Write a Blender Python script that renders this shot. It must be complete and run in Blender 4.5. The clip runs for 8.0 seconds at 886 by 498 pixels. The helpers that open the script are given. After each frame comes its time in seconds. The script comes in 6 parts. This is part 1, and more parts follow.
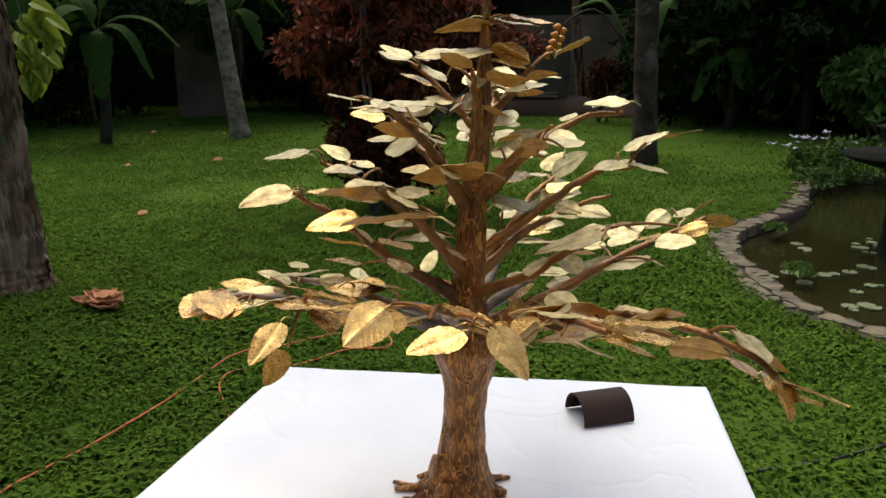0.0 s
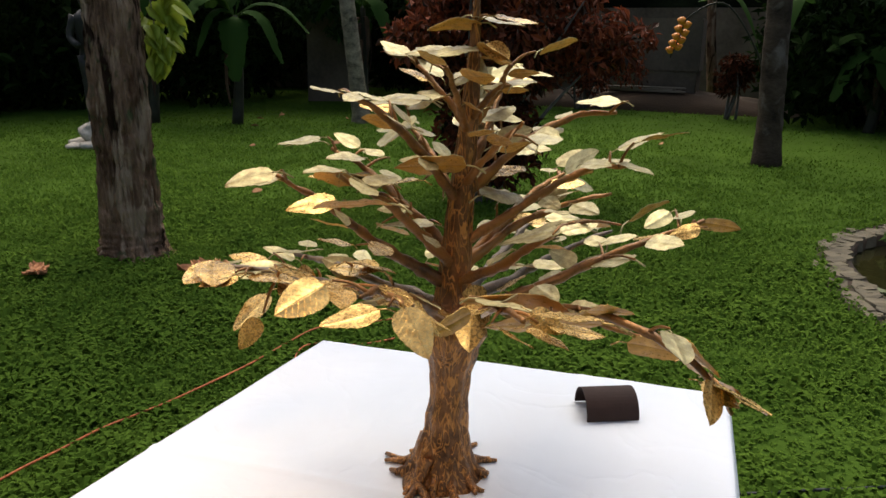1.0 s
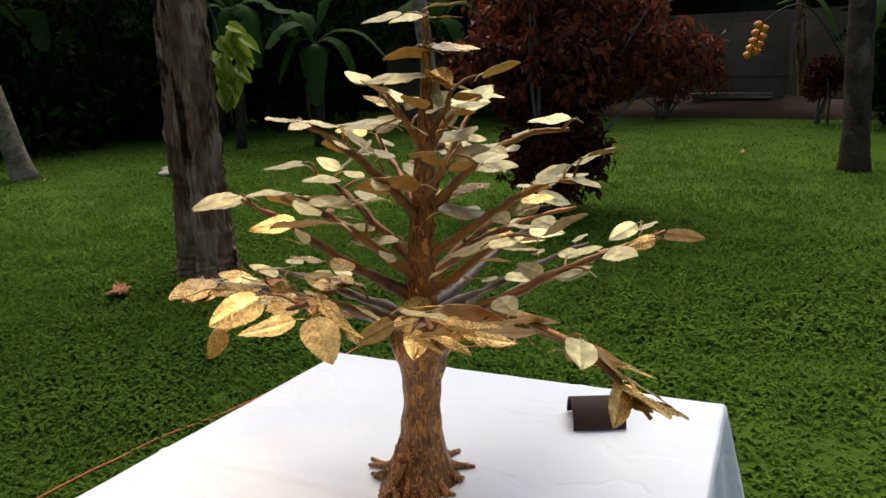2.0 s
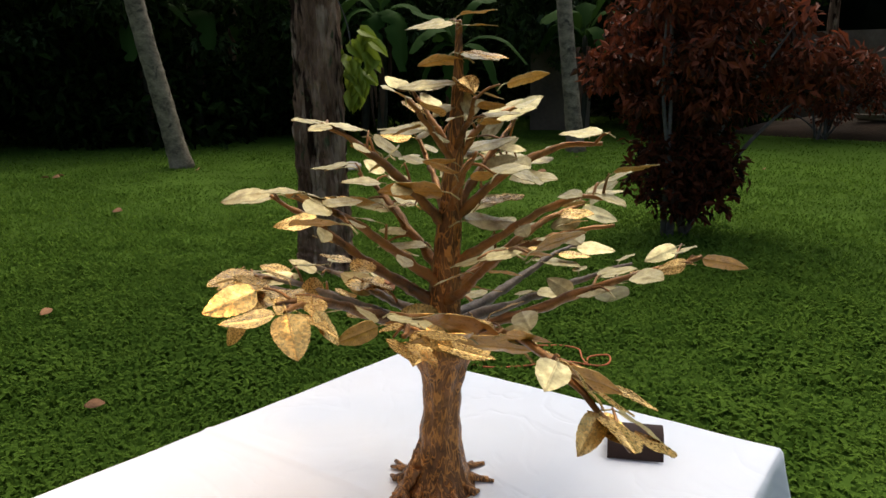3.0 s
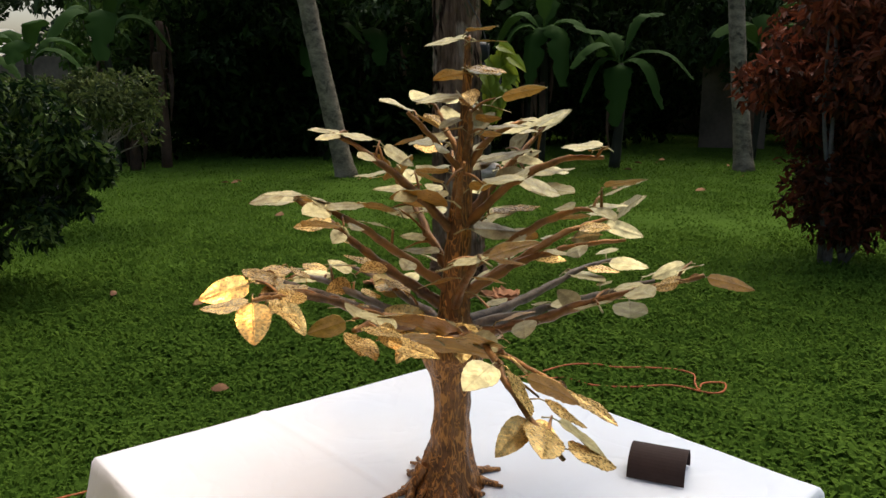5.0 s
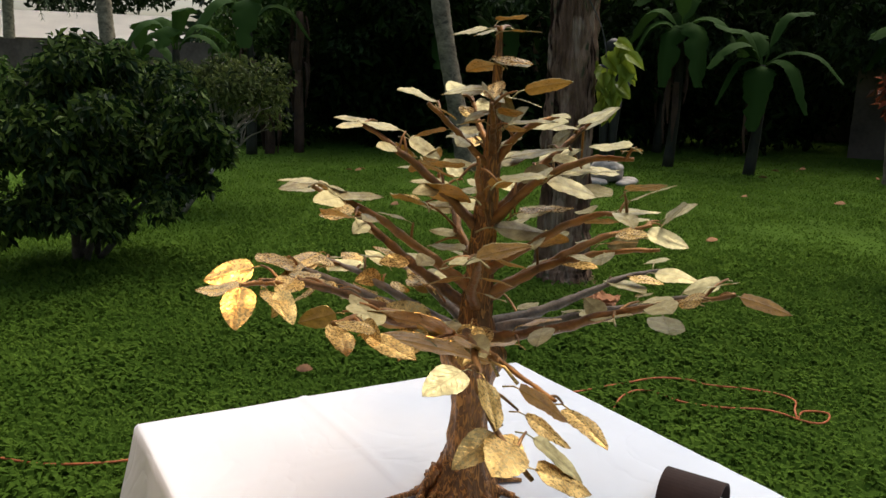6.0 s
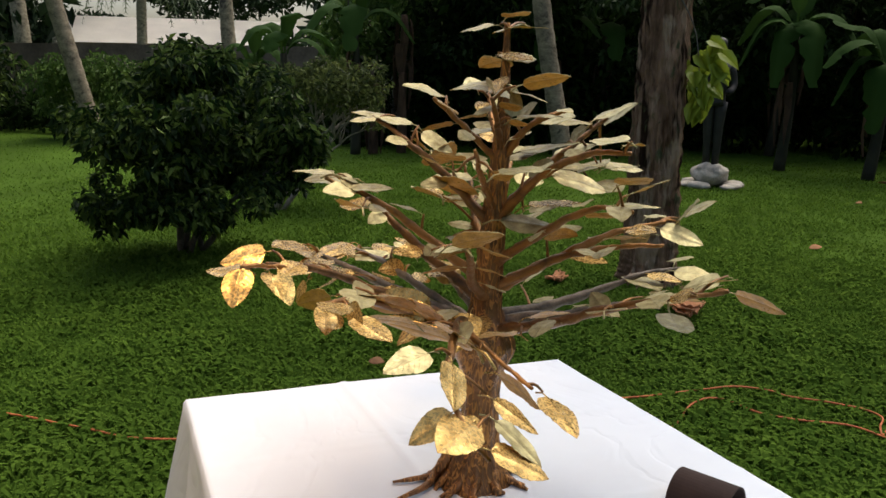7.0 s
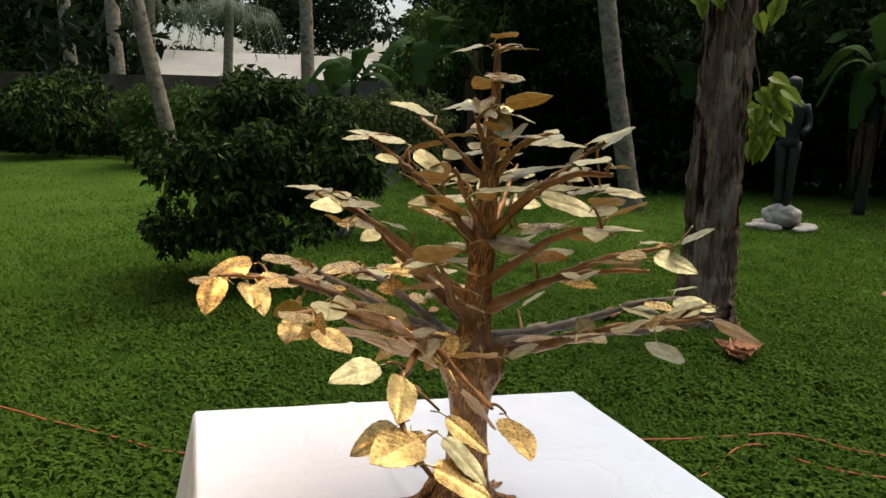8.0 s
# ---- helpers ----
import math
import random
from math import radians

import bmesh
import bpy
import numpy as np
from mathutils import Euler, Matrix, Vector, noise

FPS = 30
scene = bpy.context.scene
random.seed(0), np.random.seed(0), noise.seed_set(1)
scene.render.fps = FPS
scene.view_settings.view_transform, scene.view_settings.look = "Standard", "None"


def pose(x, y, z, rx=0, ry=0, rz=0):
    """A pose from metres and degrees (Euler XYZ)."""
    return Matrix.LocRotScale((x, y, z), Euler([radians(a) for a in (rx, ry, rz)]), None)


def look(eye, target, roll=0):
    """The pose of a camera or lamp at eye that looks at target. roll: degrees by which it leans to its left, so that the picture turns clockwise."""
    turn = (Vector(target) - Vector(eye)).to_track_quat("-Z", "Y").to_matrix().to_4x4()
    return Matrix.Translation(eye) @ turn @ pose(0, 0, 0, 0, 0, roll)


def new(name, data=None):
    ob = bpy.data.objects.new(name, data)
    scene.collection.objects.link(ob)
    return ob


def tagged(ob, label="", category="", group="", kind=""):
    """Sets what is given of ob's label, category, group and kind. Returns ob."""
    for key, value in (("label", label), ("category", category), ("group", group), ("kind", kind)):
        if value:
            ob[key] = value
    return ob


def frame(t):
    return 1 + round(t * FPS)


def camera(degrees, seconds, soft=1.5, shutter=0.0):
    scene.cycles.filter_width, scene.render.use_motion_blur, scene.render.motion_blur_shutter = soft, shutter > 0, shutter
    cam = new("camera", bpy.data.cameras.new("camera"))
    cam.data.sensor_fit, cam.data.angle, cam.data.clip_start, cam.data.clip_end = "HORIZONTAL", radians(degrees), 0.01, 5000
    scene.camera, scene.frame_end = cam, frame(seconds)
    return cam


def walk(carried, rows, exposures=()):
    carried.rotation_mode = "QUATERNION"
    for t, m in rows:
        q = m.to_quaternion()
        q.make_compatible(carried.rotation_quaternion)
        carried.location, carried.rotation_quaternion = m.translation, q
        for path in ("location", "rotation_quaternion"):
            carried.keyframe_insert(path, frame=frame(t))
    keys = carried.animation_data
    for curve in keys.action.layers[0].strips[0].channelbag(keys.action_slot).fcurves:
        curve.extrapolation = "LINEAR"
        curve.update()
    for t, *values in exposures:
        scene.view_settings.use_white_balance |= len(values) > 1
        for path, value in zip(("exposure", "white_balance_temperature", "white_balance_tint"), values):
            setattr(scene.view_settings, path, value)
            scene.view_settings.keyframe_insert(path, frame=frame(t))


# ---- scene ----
cam = camera(58.8, 8.0)
PATH = [
    (0, (0.501, 0.211, 1.6), (0.057, 2.092, 1.083), -0.2),
    (0.5, (0.595, 0.222, 1.611), (0.095, 2.08, 1.067), -0.8),
    (1, (0.758, 0.22, 1.615), (0.018, 1.997, 1.073), 0.8),
    (1.5, (0.926, 0.204, 1.625), (0.052, 1.926, 1.102), 0.1),
    (1.7, (0.963, 0.219, 1.631), (0.057, 1.927, 1.121), -1.1),
    (2.8, (1.164, 0.365, 1.632), (-0.005, 1.913, 1.146), -1.2),
    (3, (1.198, 0.39, 1.627), (-0.054, 1.876, 1.152), -0.5),
    (3.5, (1.303, 0.455, 1.64), (-0.098, 1.808, 1.189), -0.1),
    (4, (1.402, 0.488, 1.639), (-0.077, 1.756, 1.19), -0.4),
    (4.5, (1.453, 0.511, 1.636), (-0.071, 1.727, 1.192), -0.5),
    (4.7, (1.458, 0.527, 1.626), (-0.079, 1.73, 1.191), -0.5),
    (5.8, (1.512, 0.75, 1.62), (-0.162, 1.742, 1.161), 0.2),
    (6, (1.532, 0.781, 1.615), (-0.195, 1.684, 1.167), 1.1),
    (6.5, (1.591, 0.881, 1.608), (-0.193, 1.669, 1.161), 0.8),
    (7, (1.653, 0.937, 1.607), (-0.184, 1.59, 1.16), 0.7),
    (7.5, (1.707, 0.994, 1.599), (-0.158, 1.569, 1.164), 0.4),
    (8, (1.703, 1.094, 1.579), (-0.204, 1.576, 1.216), 1.6),
]
walk(cam, [(t, look(eye, target, roll)) for t, eye, target, roll in PATH], [(0.0, 0.58, 6600, 8), (1.6, 0.56, 6600, 8), (3.0, 0.53, 6600, 8), (8.0, 0.52, 6600, 8)])

# ---------------------------------------------------------------- light
world = bpy.data.worlds.new("world")
scene.world = world
world.use_nodes = True
wn = world.node_tree
sky = wn.nodes.new("ShaderNodeTexSky")
sky.sky_type = "NISHITA"
sky.sun_disc = False
sky.sun_elevation = radians(62)
sky.sun_rotation = radians(-30)
sky.air_density, sky.dust_density, sky.ozone_density = 1.0, 5.0, 0.4
wn.links.new(sky.outputs[0], wn.nodes["Background"].inputs[0])
wn.nodes["Background"].inputs[1].default_value = 0.15
sun = new("sun", bpy.data.lights.new("sun", "SUN"))
sun.data.energy, sun.data.angle, sun.data.color = 1.5, radians(60), (1.0, 0.96, 0.90)
sun.matrix_world = look((-2.2, 3.8, 8.2), (0, 0, 0))
# unseen warm lamp added over the walk: glow on front leaves and near cloth
lamp = new("unseen_warm_lamp", bpy.data.lights.new("unseen_warm_lamp", "AREA"))
lamp.data.shape, lamp.data.size, lamp.data.energy, lamp.data.color = "DISK", 0.7, 2.1, (1.0, 0.62, 0.32)
lamp.data.spread = radians(44)
lamp.matrix_world = look((0.40, 0.0, 3.3), (-0.02, 0.95, 0.95))


# ---------------------------------------------------------------- materials
def material(name, color, rough=0.6, metal=0.0, dark=0.6, light=1.3, scale=8.0, fine=60.0, bump=0.3, spec=0.5, vary=0.0, stretch=(1, 1, 1), tint=None, relief=0.3):
    """A surface whose colour varies at two scales, with a fine relief."""
    m = bpy.data.materials.new(name)
    m.use_nodes = True
    nt, n, l = m.node_tree, m.node_tree.nodes, m.node_tree.links
    b = n["Principled BSDF"]
    b.inputs["Roughness"].default_value, b.inputs["Metallic"].default_value = rough, metal
    b.inputs["Specular IOR Level"].default_value = spec
    tc, mp = n.new("ShaderNodeTexCoord"), n.new("ShaderNodeMapping")
    mp.inputs["Scale"].default_value = stretch
    l.new(tc.outputs["Object"], mp.inputs["Vector"])
    big, small = n.new("ShaderNodeTexNoise"), n.new("ShaderNodeTexNoise")
    big.inputs["Scale"].default_value, small.inputs["Scale"].default_value = scale, fine
    big.inputs["Detail"].default_value, small.inputs["Detail"].default_value = 6, 4
    l.new(mp.outputs[0], big.inputs["Vector"]), l.new(mp.outputs[0], small.inputs["Vector"])
    mix = n.new("ShaderNodeMath")
    mix.operation = "MULTIPLY_ADD"
    mix.inputs[1].default_value = 0.35
    l.new(small.outputs["Fac"], mix.inputs[0]), l.new(big.outputs["Fac"], mix.inputs[2])
    last = mix.outputs[0]
    if vary:
        info, add = n.new("ShaderNodeObjectInfo"), n.new("ShaderNodeMath")
        add.operation = "MULTIPLY_ADD"
        add.inputs[1].default_value = vary
        l.new(info.outputs["Random"], add.inputs[0]), l.new(last, add.inputs[2])
        last = add.outputs[0]
    ramp = n.new("ShaderNodeValToRGB")
    ramp.color_ramp.elements[0].position, ramp.color_ramp.elements[1].position = 0.42, 0.95 + vary * 0.8
    second = tint or color
    ramp.color_ramp.elements[0].color = (*[min(1, c * dark) for c in color], 1)
    ramp.color_ramp.elements[1].color = (*[min(1, c * light) for c in second], 1)
    l.new(last, ramp.inputs[0]), l.new(ramp.outputs[0], b.inputs["Base Color"])
    if bump:
        bm_ = n.new("ShaderNodeBump")
        bm_.inputs["Strength"].default_value, bm_.inputs["Distance"].default_value = bump, max(0.3, relief) / fine
        l.new(small.outputs["Fac"], bm_.inputs["Height"]), l.new(bm_.outputs[0], b.inputs["Normal"])
    return m


def foliage(name, color, tip, rough=0.5, sheen=0.3, through_light=0.25):
    """Leaves: each one takes its own shade, and some light passes through."""
    m = bpy.data.materials.new(name)
    m.use_nodes = True
    n, l = m.node_tree.nodes, m.node_tree.links
    b = n["Principled BSDF"]
    b.inputs["Roughness"].default_value, b.inputs["Specular IOR Level"].default_value = rough, sheen
    geo, ramp = n.new("ShaderNodeNewGeometry"), n.new("ShaderNodeValToRGB")
    ramp.color_ramp.elements[0].color, ramp.color_ramp.elements[1].color = (*color, 1), (*tip, 1)
    l.new(geo.outputs["Random Per Island"], ramp.inputs[0]), l.new(ramp.outputs[0], b.inputs["Base Color"])
    tr, mx = n.new("ShaderNodeBsdfTranslucent"), n.new("ShaderNodeMixShader")
    l.new(ramp.outputs[0], tr.inputs["Color"])
    mx.inputs[0].default_value = through_light
    l.new(b.outputs[0], mx.inputs[1]), l.new(tr.outputs[0], mx.inputs[2])
    l.new(mx.outputs[0], n["Material Output"].inputs["Surface"])
    return m


def patchy(m, scale, share):
    """Lets whole patches of blades lean to the dark or the light shade."""
    n, l = m.node_tree.nodes, m.node_tree.links
    geo, ramp = n["Geometry"], n["Color Ramp"]
    tc, tex, mix = n.new("ShaderNodeTexCoord"), n.new("ShaderNodeTexNoise"), n.new("ShaderNodeMix")
    tex.inputs["Scale"].default_value, tex.inputs["Detail"].default_value = scale, 5
    mix.inputs[0].default_value = share
    l.new(tc.outputs["Object"], tex.inputs["Vector"])
    sharp = n.new("ShaderNodeMapRange")
    sharp.inputs["From Min"].default_value, sharp.inputs["From Max"].default_value = 0.32, 0.68
    l.new(tex.outputs["Fac"], sharp.inputs["Value"])
    l.new(geo.outputs["Random Per Island"], mix.inputs[2]), l.new(sharp.outputs[0], mix.inputs[3]), l.new(mix.outputs[0], ramp.inputs[0])


def bark_copper():
    """Dark patinated copper with raised, wriggling ridges worn bright."""
    m = material("copper_bark", (0.120, 0.058, 0.025), rough=0.36, metal=0.6, dark=0.45, light=1.5, scale=22, fine=150, bump=1.0, tint=(0.22, 0.105, 0.042))
    n, l = m.node_tree.nodes, m.node_tree.links
    b = n["Principled BSDF"]
    old = b.inputs["Base Color"].links[0].from_socket
    tc, mp = n.new("ShaderNodeTexCoord"), n.new("ShaderNodeMapping")
    mp.inputs["Scale"].default_value = (1, 1, 0.24)
    l.new(tc.outputs["Object"], mp.inputs["Vector"])
    worm = n.new("ShaderNodeTexNoise")
    worm.inputs["Scale"].default_value, worm.inputs["Detail"].default_value, worm.inputs["Distortion"].default_value = 62, 1.5, 1.6
    l.new(mp.outputs[0], worm.inputs["Vector"])
    ridge = n.new("ShaderNodeValToRGB")
    e = ridge.color_ramp.elements
    e[0].position, e[1].position = 0.455, 0.575
    e[0].color, e[1].color = (0, 0, 0, 1), (0, 0, 0, 1)
    for place in (0.495, 0.535):
        ridge.color_ramp.elements.new(place).color = (1, 1, 1, 1)
    l.new(worm.outputs["Fac"], ridge.inputs[0])
    mix = n.new("ShaderNodeMixRGB")
    mix.inputs[2].default_value = (0.64, 0.30, 0.085, 1)
    soft = n.new("ShaderNodeMath")
    soft.operation, soft.inputs[1].default_value = "MULTIPLY", 0.75
    l.new(ridge.outputs[0], soft.inputs[0]), l.new(soft.outputs[0], mix.inputs[0]), l.new(old, mix.inputs[1]), l.new(mix.outputs[0], b.inputs["Base Color"])
    bump = n.new("ShaderNodeBump")
    bump.inputs["Strength"].default_value, bump.inputs["Distance"].default_value = 0.9, 0.0025
    l.new(ridge.outputs[0], bump.inputs["Height"]), l.new(b.inputs["Normal"].links[0].from_socket, bump.inputs["Normal"]), l.new(bump.outputs[0], b.inputs["Normal"])
    return m


M_COPPER = bark_copper()
M_PATINA = material("patinated_branch", (0.078, 0.062, 0.045), rough=0.52, metal=0.25, dark=0.6, light=1.2, scale=26, fine=170, bump=1.0, tint=(0.215, 0.165, 0.115))
M_BRANCH = material("copper_branch", (0.066, 0.046, 0.030), rough=0.38, metal=0.55, dark=0.6, light=1.2, scale=26, fine=170, bump=1.0, vary=0.35, tint=(0.27, 0.125, 0.035))


def leaf_metal(name, color, tint, rough, metal):
    """Thin gilded metal: veins pressed into it, worn blotches where the gilding is thin, and an uneven polish."""
    m = material(name, color, rough=rough, metal=metal, dark=0.75, light=1.1, scale=4.5, fine=24, bump=0.0, vary=0.3, tint=tint)
    n, l = m.node_tree.nodes, m.node_tree.links
    b = n["Principled BSDF"]
    old = b.inputs["Base Color"].links[0].from_socket
    def math_node(kind, a, value=None, add=None):
        node = n.new("ShaderNodeMath")
        node.operation = kind
        l.new(a, node.inputs[0])
        for k, q in ((1, value), (2, add)):
            if q is not None and not isinstance(q, float):
                l.new(q, node.inputs[k])
            elif q is not None:
                node.inputs[k].default_value = q
        return node.outputs[0]
    def noise_node(scale, detail):
        node = n.new("ShaderNodeTexNoise")
        node.inputs["Scale"].default_value, node.inputs["Detail"].default_value = scale, detail
        l.new(tc.outputs["Object"], node.inputs["Vector"])
        return node.outputs["Fac"]
    def span(value, low, high, to_low, to_high):
        node = n.new("ShaderNodeMapRange")
        for k, q in enumerate((low, high, to_low, to_high)):
            node.inputs[k + 1].default_value = q
        l.new(value, node.inputs[0])
        return node.outputs[0]
    tc, sep = n.new("ShaderNodeTexCoord"), n.new("ShaderNodeSeparateXYZ")
    l.new(tc.outputs["Object"], sep.inputs[0])
    side = math_node("ABSOLUTE", sep.outputs["Y"])
    crumple = noise_node(7, 5)
    slant = math_node("MULTIPLY_ADD", side, -0.85, sep.outputs["X"])
    bent = math_node("MULTIPLY_ADD", crumple, 0.10, slant)
    wave = math_node("ABSOLUTE", math_node("SINE", math_node("MULTIPLY", bent, 26.0)))
    vein = span(wave, 0.0, 0.22, 1.0, 0.0)
    rib = span(side, 0.004, 0.016, 1.0, 0.0)
    lines = math_node("MAXIMUM", vein, rib)
    worn = span(noise_node(6, 4), 0.48, 0.68, 0.0, 1.0)
    dull = n.new("ShaderNodeMixRGB")
    dull.blend_type = "MULTIPLY"
    dull.inputs[2].default_value = (0.66, 0.58, 0.48, 1)
    l.new(math_node("MULTIPLY", worn, 0.42), dull.inputs[0]), l.new(old, dull.inputs[1])
    lined = n.new("ShaderNodeMixRGB")
    lined.blend_type = "MULTIPLY"
    lined.inputs[2].default_value = (0.50, 0.40, 0.30, 1)
    l.new(math_node("MULTIPLY", lines, 0.38), lined.inputs[0]), l.new(dull.outputs[0], lined.inputs[1]), l.new(lined.outputs[0], b.inputs["Base Color"])
    l.new(span(noise_node(17, 4), 0.35, 0.65, rough - 0.14, rough + 0.12), b.inputs["Roughness"])
    bump = n.new("ShaderNodeBump")
    bump.inputs["Strength"].default_value, bump.inputs["Distance"].default_value = 0.5, 0.0016
    l.new(math_node("MULTIPLY_ADD", crumple, 0.65, math_node("MULTIPLY", lines, -0.35)), bump.inputs["Height"]), l.new(bump.outputs[0], b.inputs["Normal"])
    return m


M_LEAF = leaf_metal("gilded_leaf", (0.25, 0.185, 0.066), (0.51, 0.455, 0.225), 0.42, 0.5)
M_LEAF_GOLD = leaf_metal("brighter_gold_leaf", (0.40, 0.22, 0.046), (0.63, 0.43, 0.145), 0.30, 0.66)
M_LEAF_BACK = leaf_metal("leaf_underside", (0.46, 0.21, 0.030), (0.64, 0.34, 0.062), 0.40, 0.25)
M_CLOTH = material("white_cloth", (0.675, 0.71, 0.75), rough=0.9, dark=0.96, light=1.03, scale=5, fine=700, bump=0.12, spec=0.1)


def creases(m):
    """Shallow folds and press marks over a woven cloth."""
    n, l = m.node_tree.nodes, m.node_tree.links
    b = n["Principled BSDF"]
    tc, warp, fold = n.new("ShaderNodeTexCoord"), n.new("ShaderNodeTexNoise"), n.new("ShaderNodeMapRange")
    warp.inputs["Scale"].default_value, warp.inputs["Detail"].default_value, warp.inputs["Distortion"].default_value = 3.2, 3, 0.8
    l.new(tc.outputs["Object"], warp.inputs["Vector"])
    gap = n.new("ShaderNodeMath")
    gap.operation, gap.inputs[1].default_value = "SUBTRACT", 0.5
    l.new(warp.outputs["Fac"], gap.inputs[0])
    ridge = n.new("ShaderNodeMath")
    ridge.operation = "ABSOLUTE"
    l.new(gap.outputs[0], ridge.inputs[0])
    fold.inputs["From Max"].default_value = 0.05
    l.new(ridge.outputs[0], fold.inputs["Value"])
    bump = n.new("ShaderNodeBump")
    bump.inputs["Strength"].default_value, bump.inputs["Distance"].default_value = 0.35, 0.003
    l.new(fold.outputs[0], bump.inputs["Height"]), l.new(b.inputs["Normal"].links[0].from_socket, bump.inputs["Normal"]), l.new(bump.outputs[0], b.inputs["Normal"])


creases(M_CLOTH)
M_PIPE = material("brown_plastic", (0.032, 0.018, 0.014), rough=0.8, spec=0.25, dark=0.7, light=1.4, scale=14, fine=120, bump=0.1)
M_GRASS = material("lawn_soil", (0.054, 0.100, 0.013), rough=0.95, dark=0.72, light=1.25, scale=0.8, fine=22, bump=0.3, spec=0.02)
M_BARK = material("tree_bark", (0.235, 0.112, 0.056), rough=0.95, dark=0.25, light=1.5, scale=7, fine=30, bump=1.0, stretch=(1, 1, 0.3), spec=0.05, tint=(0.24, 0.155, 0.10), relief=1.6)


def bark_plates(m, pale, scale, low, high, stretch):
    """Lays pale weathered plates with ragged outlines over a bark."""
    n, l = m.node_tree.nodes, m.node_tree.links
    b = n["Principled BSDF"]
    old = b.inputs["Base Color"].links[0].from_socket
    tc, mp, tex, ramp, mix = n.new("ShaderNodeTexCoord"), n.new("ShaderNodeMapping"), n.new("ShaderNodeTexNoise"), n.new("ShaderNodeValToRGB"), n.new("ShaderNodeMixRGB")
    mp.inputs["Scale"].default_value = stretch
    tex.inputs["Scale"].default_value, tex.inputs["Detail"].default_value, tex.inputs["Distortion"].default_value = scale, 5, 0.6
    ramp.color_ramp.elements[0].position, ramp.color_ramp.elements[1].position = low, high
    mix.inputs[2].default_value = (*pale, 1)
    l.new(tc.outputs["Object"], mp.inputs["Vector"]), l.new(mp.outputs[0], tex.inputs["Vector"]), l.new(tex.outputs["Fac"], ramp.inputs[0])
    l.new(ramp.outputs[0], mix.inputs[0]), l.new(old, mix.inputs[1]), l.new(mix.outputs[0], b.inputs["Base Color"])


bark_plates(M_BARK, (0.34, 0.245, 0.165), 4.6, 0.56, 0.62, (1.5, 1.5, 0.40))
bark_plates(M_BARK, (0.028, 0.016, 0.010), 5.2, 0.55, 0.62, (1.5, 1.5, 0.35))
bark_plates(M_BARK, (0.085, 0.095, 0.045), 9.0, 0.60, 0.68, (1.0, 1.0, 0.6))
M_PALMDARK = material("dark_palm_bark", (0.055, 0.040, 0.027), rough=0.95, dark=0.35, light=1.5, scale=4.5, fine=22, bump=0.9, stretch=(1, 1, 1.5), spec=0.15)
M_PALMBARK = material("palm_bark", (0.205, 0.17, 0.118), rough=0.9, dark=0.4, light=1.6, scale=6, fine=24, bump=0.7, stretch=(1, 1, 1.6), spec=0.2)
bark_plates(M_PALMBARK, (0.060, 0.052, 0.038), 3.5, 0.61, 0.69, (1.2, 1.2, 1.0))
bark_plates(M_PALMDARK, (0.13, 0.11, 0.09), 3.0, 0.58, 0.68, (1.2, 1.2, 0.9))
M_STONE = material("pond_stone", (0.108, 0.090, 0.056), rough=0.95, dark=0.4, light=1.5, scale=7, fine=50, bump=0.8, vary=0.3)
M_WHITESTONE = material("white_rock", (0.40, 0.36, 0.30), rough=0.85, dark=0.5, light=1.4, scale=5, fine=40, bump=0.8)
M_WALL = material("boundary_wall", (0.150, 0.120, 0.085), rough=0.95, dark=0.5, light=1.5, scale=1.4, fine=12, bump=0.5)
M_CONCRETE = material("concrete_wall", (0.12, 0.092, 0.064), rough=0.95, dark=0.5, light=1.4, scale=0.9, fine=12, bump=0.5)
M_PLASTER = material("plaster", (0.42, 0.36, 0.28), rough=0.9, dark=0.85, light=1.1, scale=1.2, fine=30, bump=0.2)
M_ROOF = material("pale_roof", (0.62, 0.58, 0.5), rough=0.6, dark=0.85, light=1.1, scale=0.6, fine=9, bump=0.2)
M_BRONZE = material("dark_bronze", (0.020, 0.019, 0.016), rough=0.6, metal=0.3, dark=0.6, light=1.6, scale=9, fine=60, bump=0.4)
M_FOUNTAIN = material("fountain_stone", (0.012, 0.012, 0.009), rough=0.9, dark=0.6, light=1.6, scale=9, fine=60, bump=0.4, spec=0.05)
M_ROPE = material("orange_cord", (0.50, 0.13, 0.035), rough=0.7, dark=0.7, light=1.4, scale=30, fine=200, bump=0.3)
M_WIRE = material("black_cable", (0.012, 0.014, 0.014), rough=0.5, bump=0)
M_HUSK = material("dry_palm_husk", (0.38, 0.165, 0.068), rough=0.9, dark=0.5, light=1.6, scale=14, fine=90, bump=0.7)
M_DRYLEAF = material("dry_leaf", (0.24, 0.115, 0.05), rough=0.9, dark=0.5, light=1.5, scale=14, fine=90, bump=0.5, vary=0.4)
M_DRYSTEM = material("dry_banana_leaf", (0.055, 0.029, 0.015), rough=0.9, dark=0.35, light=1.6, scale=6, fine=40, bump=0.6, vary=0.3)
M_SOIL = material("dark_soil", (0.034, 0.019, 0.008), rough=1.0, dark=0.5, light=1.5, scale=1.5, fine=20, bump=0.6)
M_BLADE = foliage("grass_blades", (0.052, 0.104, 0.013), (0.124, 0.208, 0.028), 0.85, 0.01, 0.32)
patchy(M_BLADE, 4.0, 0.6)
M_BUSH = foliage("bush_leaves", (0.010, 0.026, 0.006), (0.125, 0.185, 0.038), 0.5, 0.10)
# ramp pushed dark: shade inside the foliage is put into the leaf colour
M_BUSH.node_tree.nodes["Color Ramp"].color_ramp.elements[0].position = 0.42
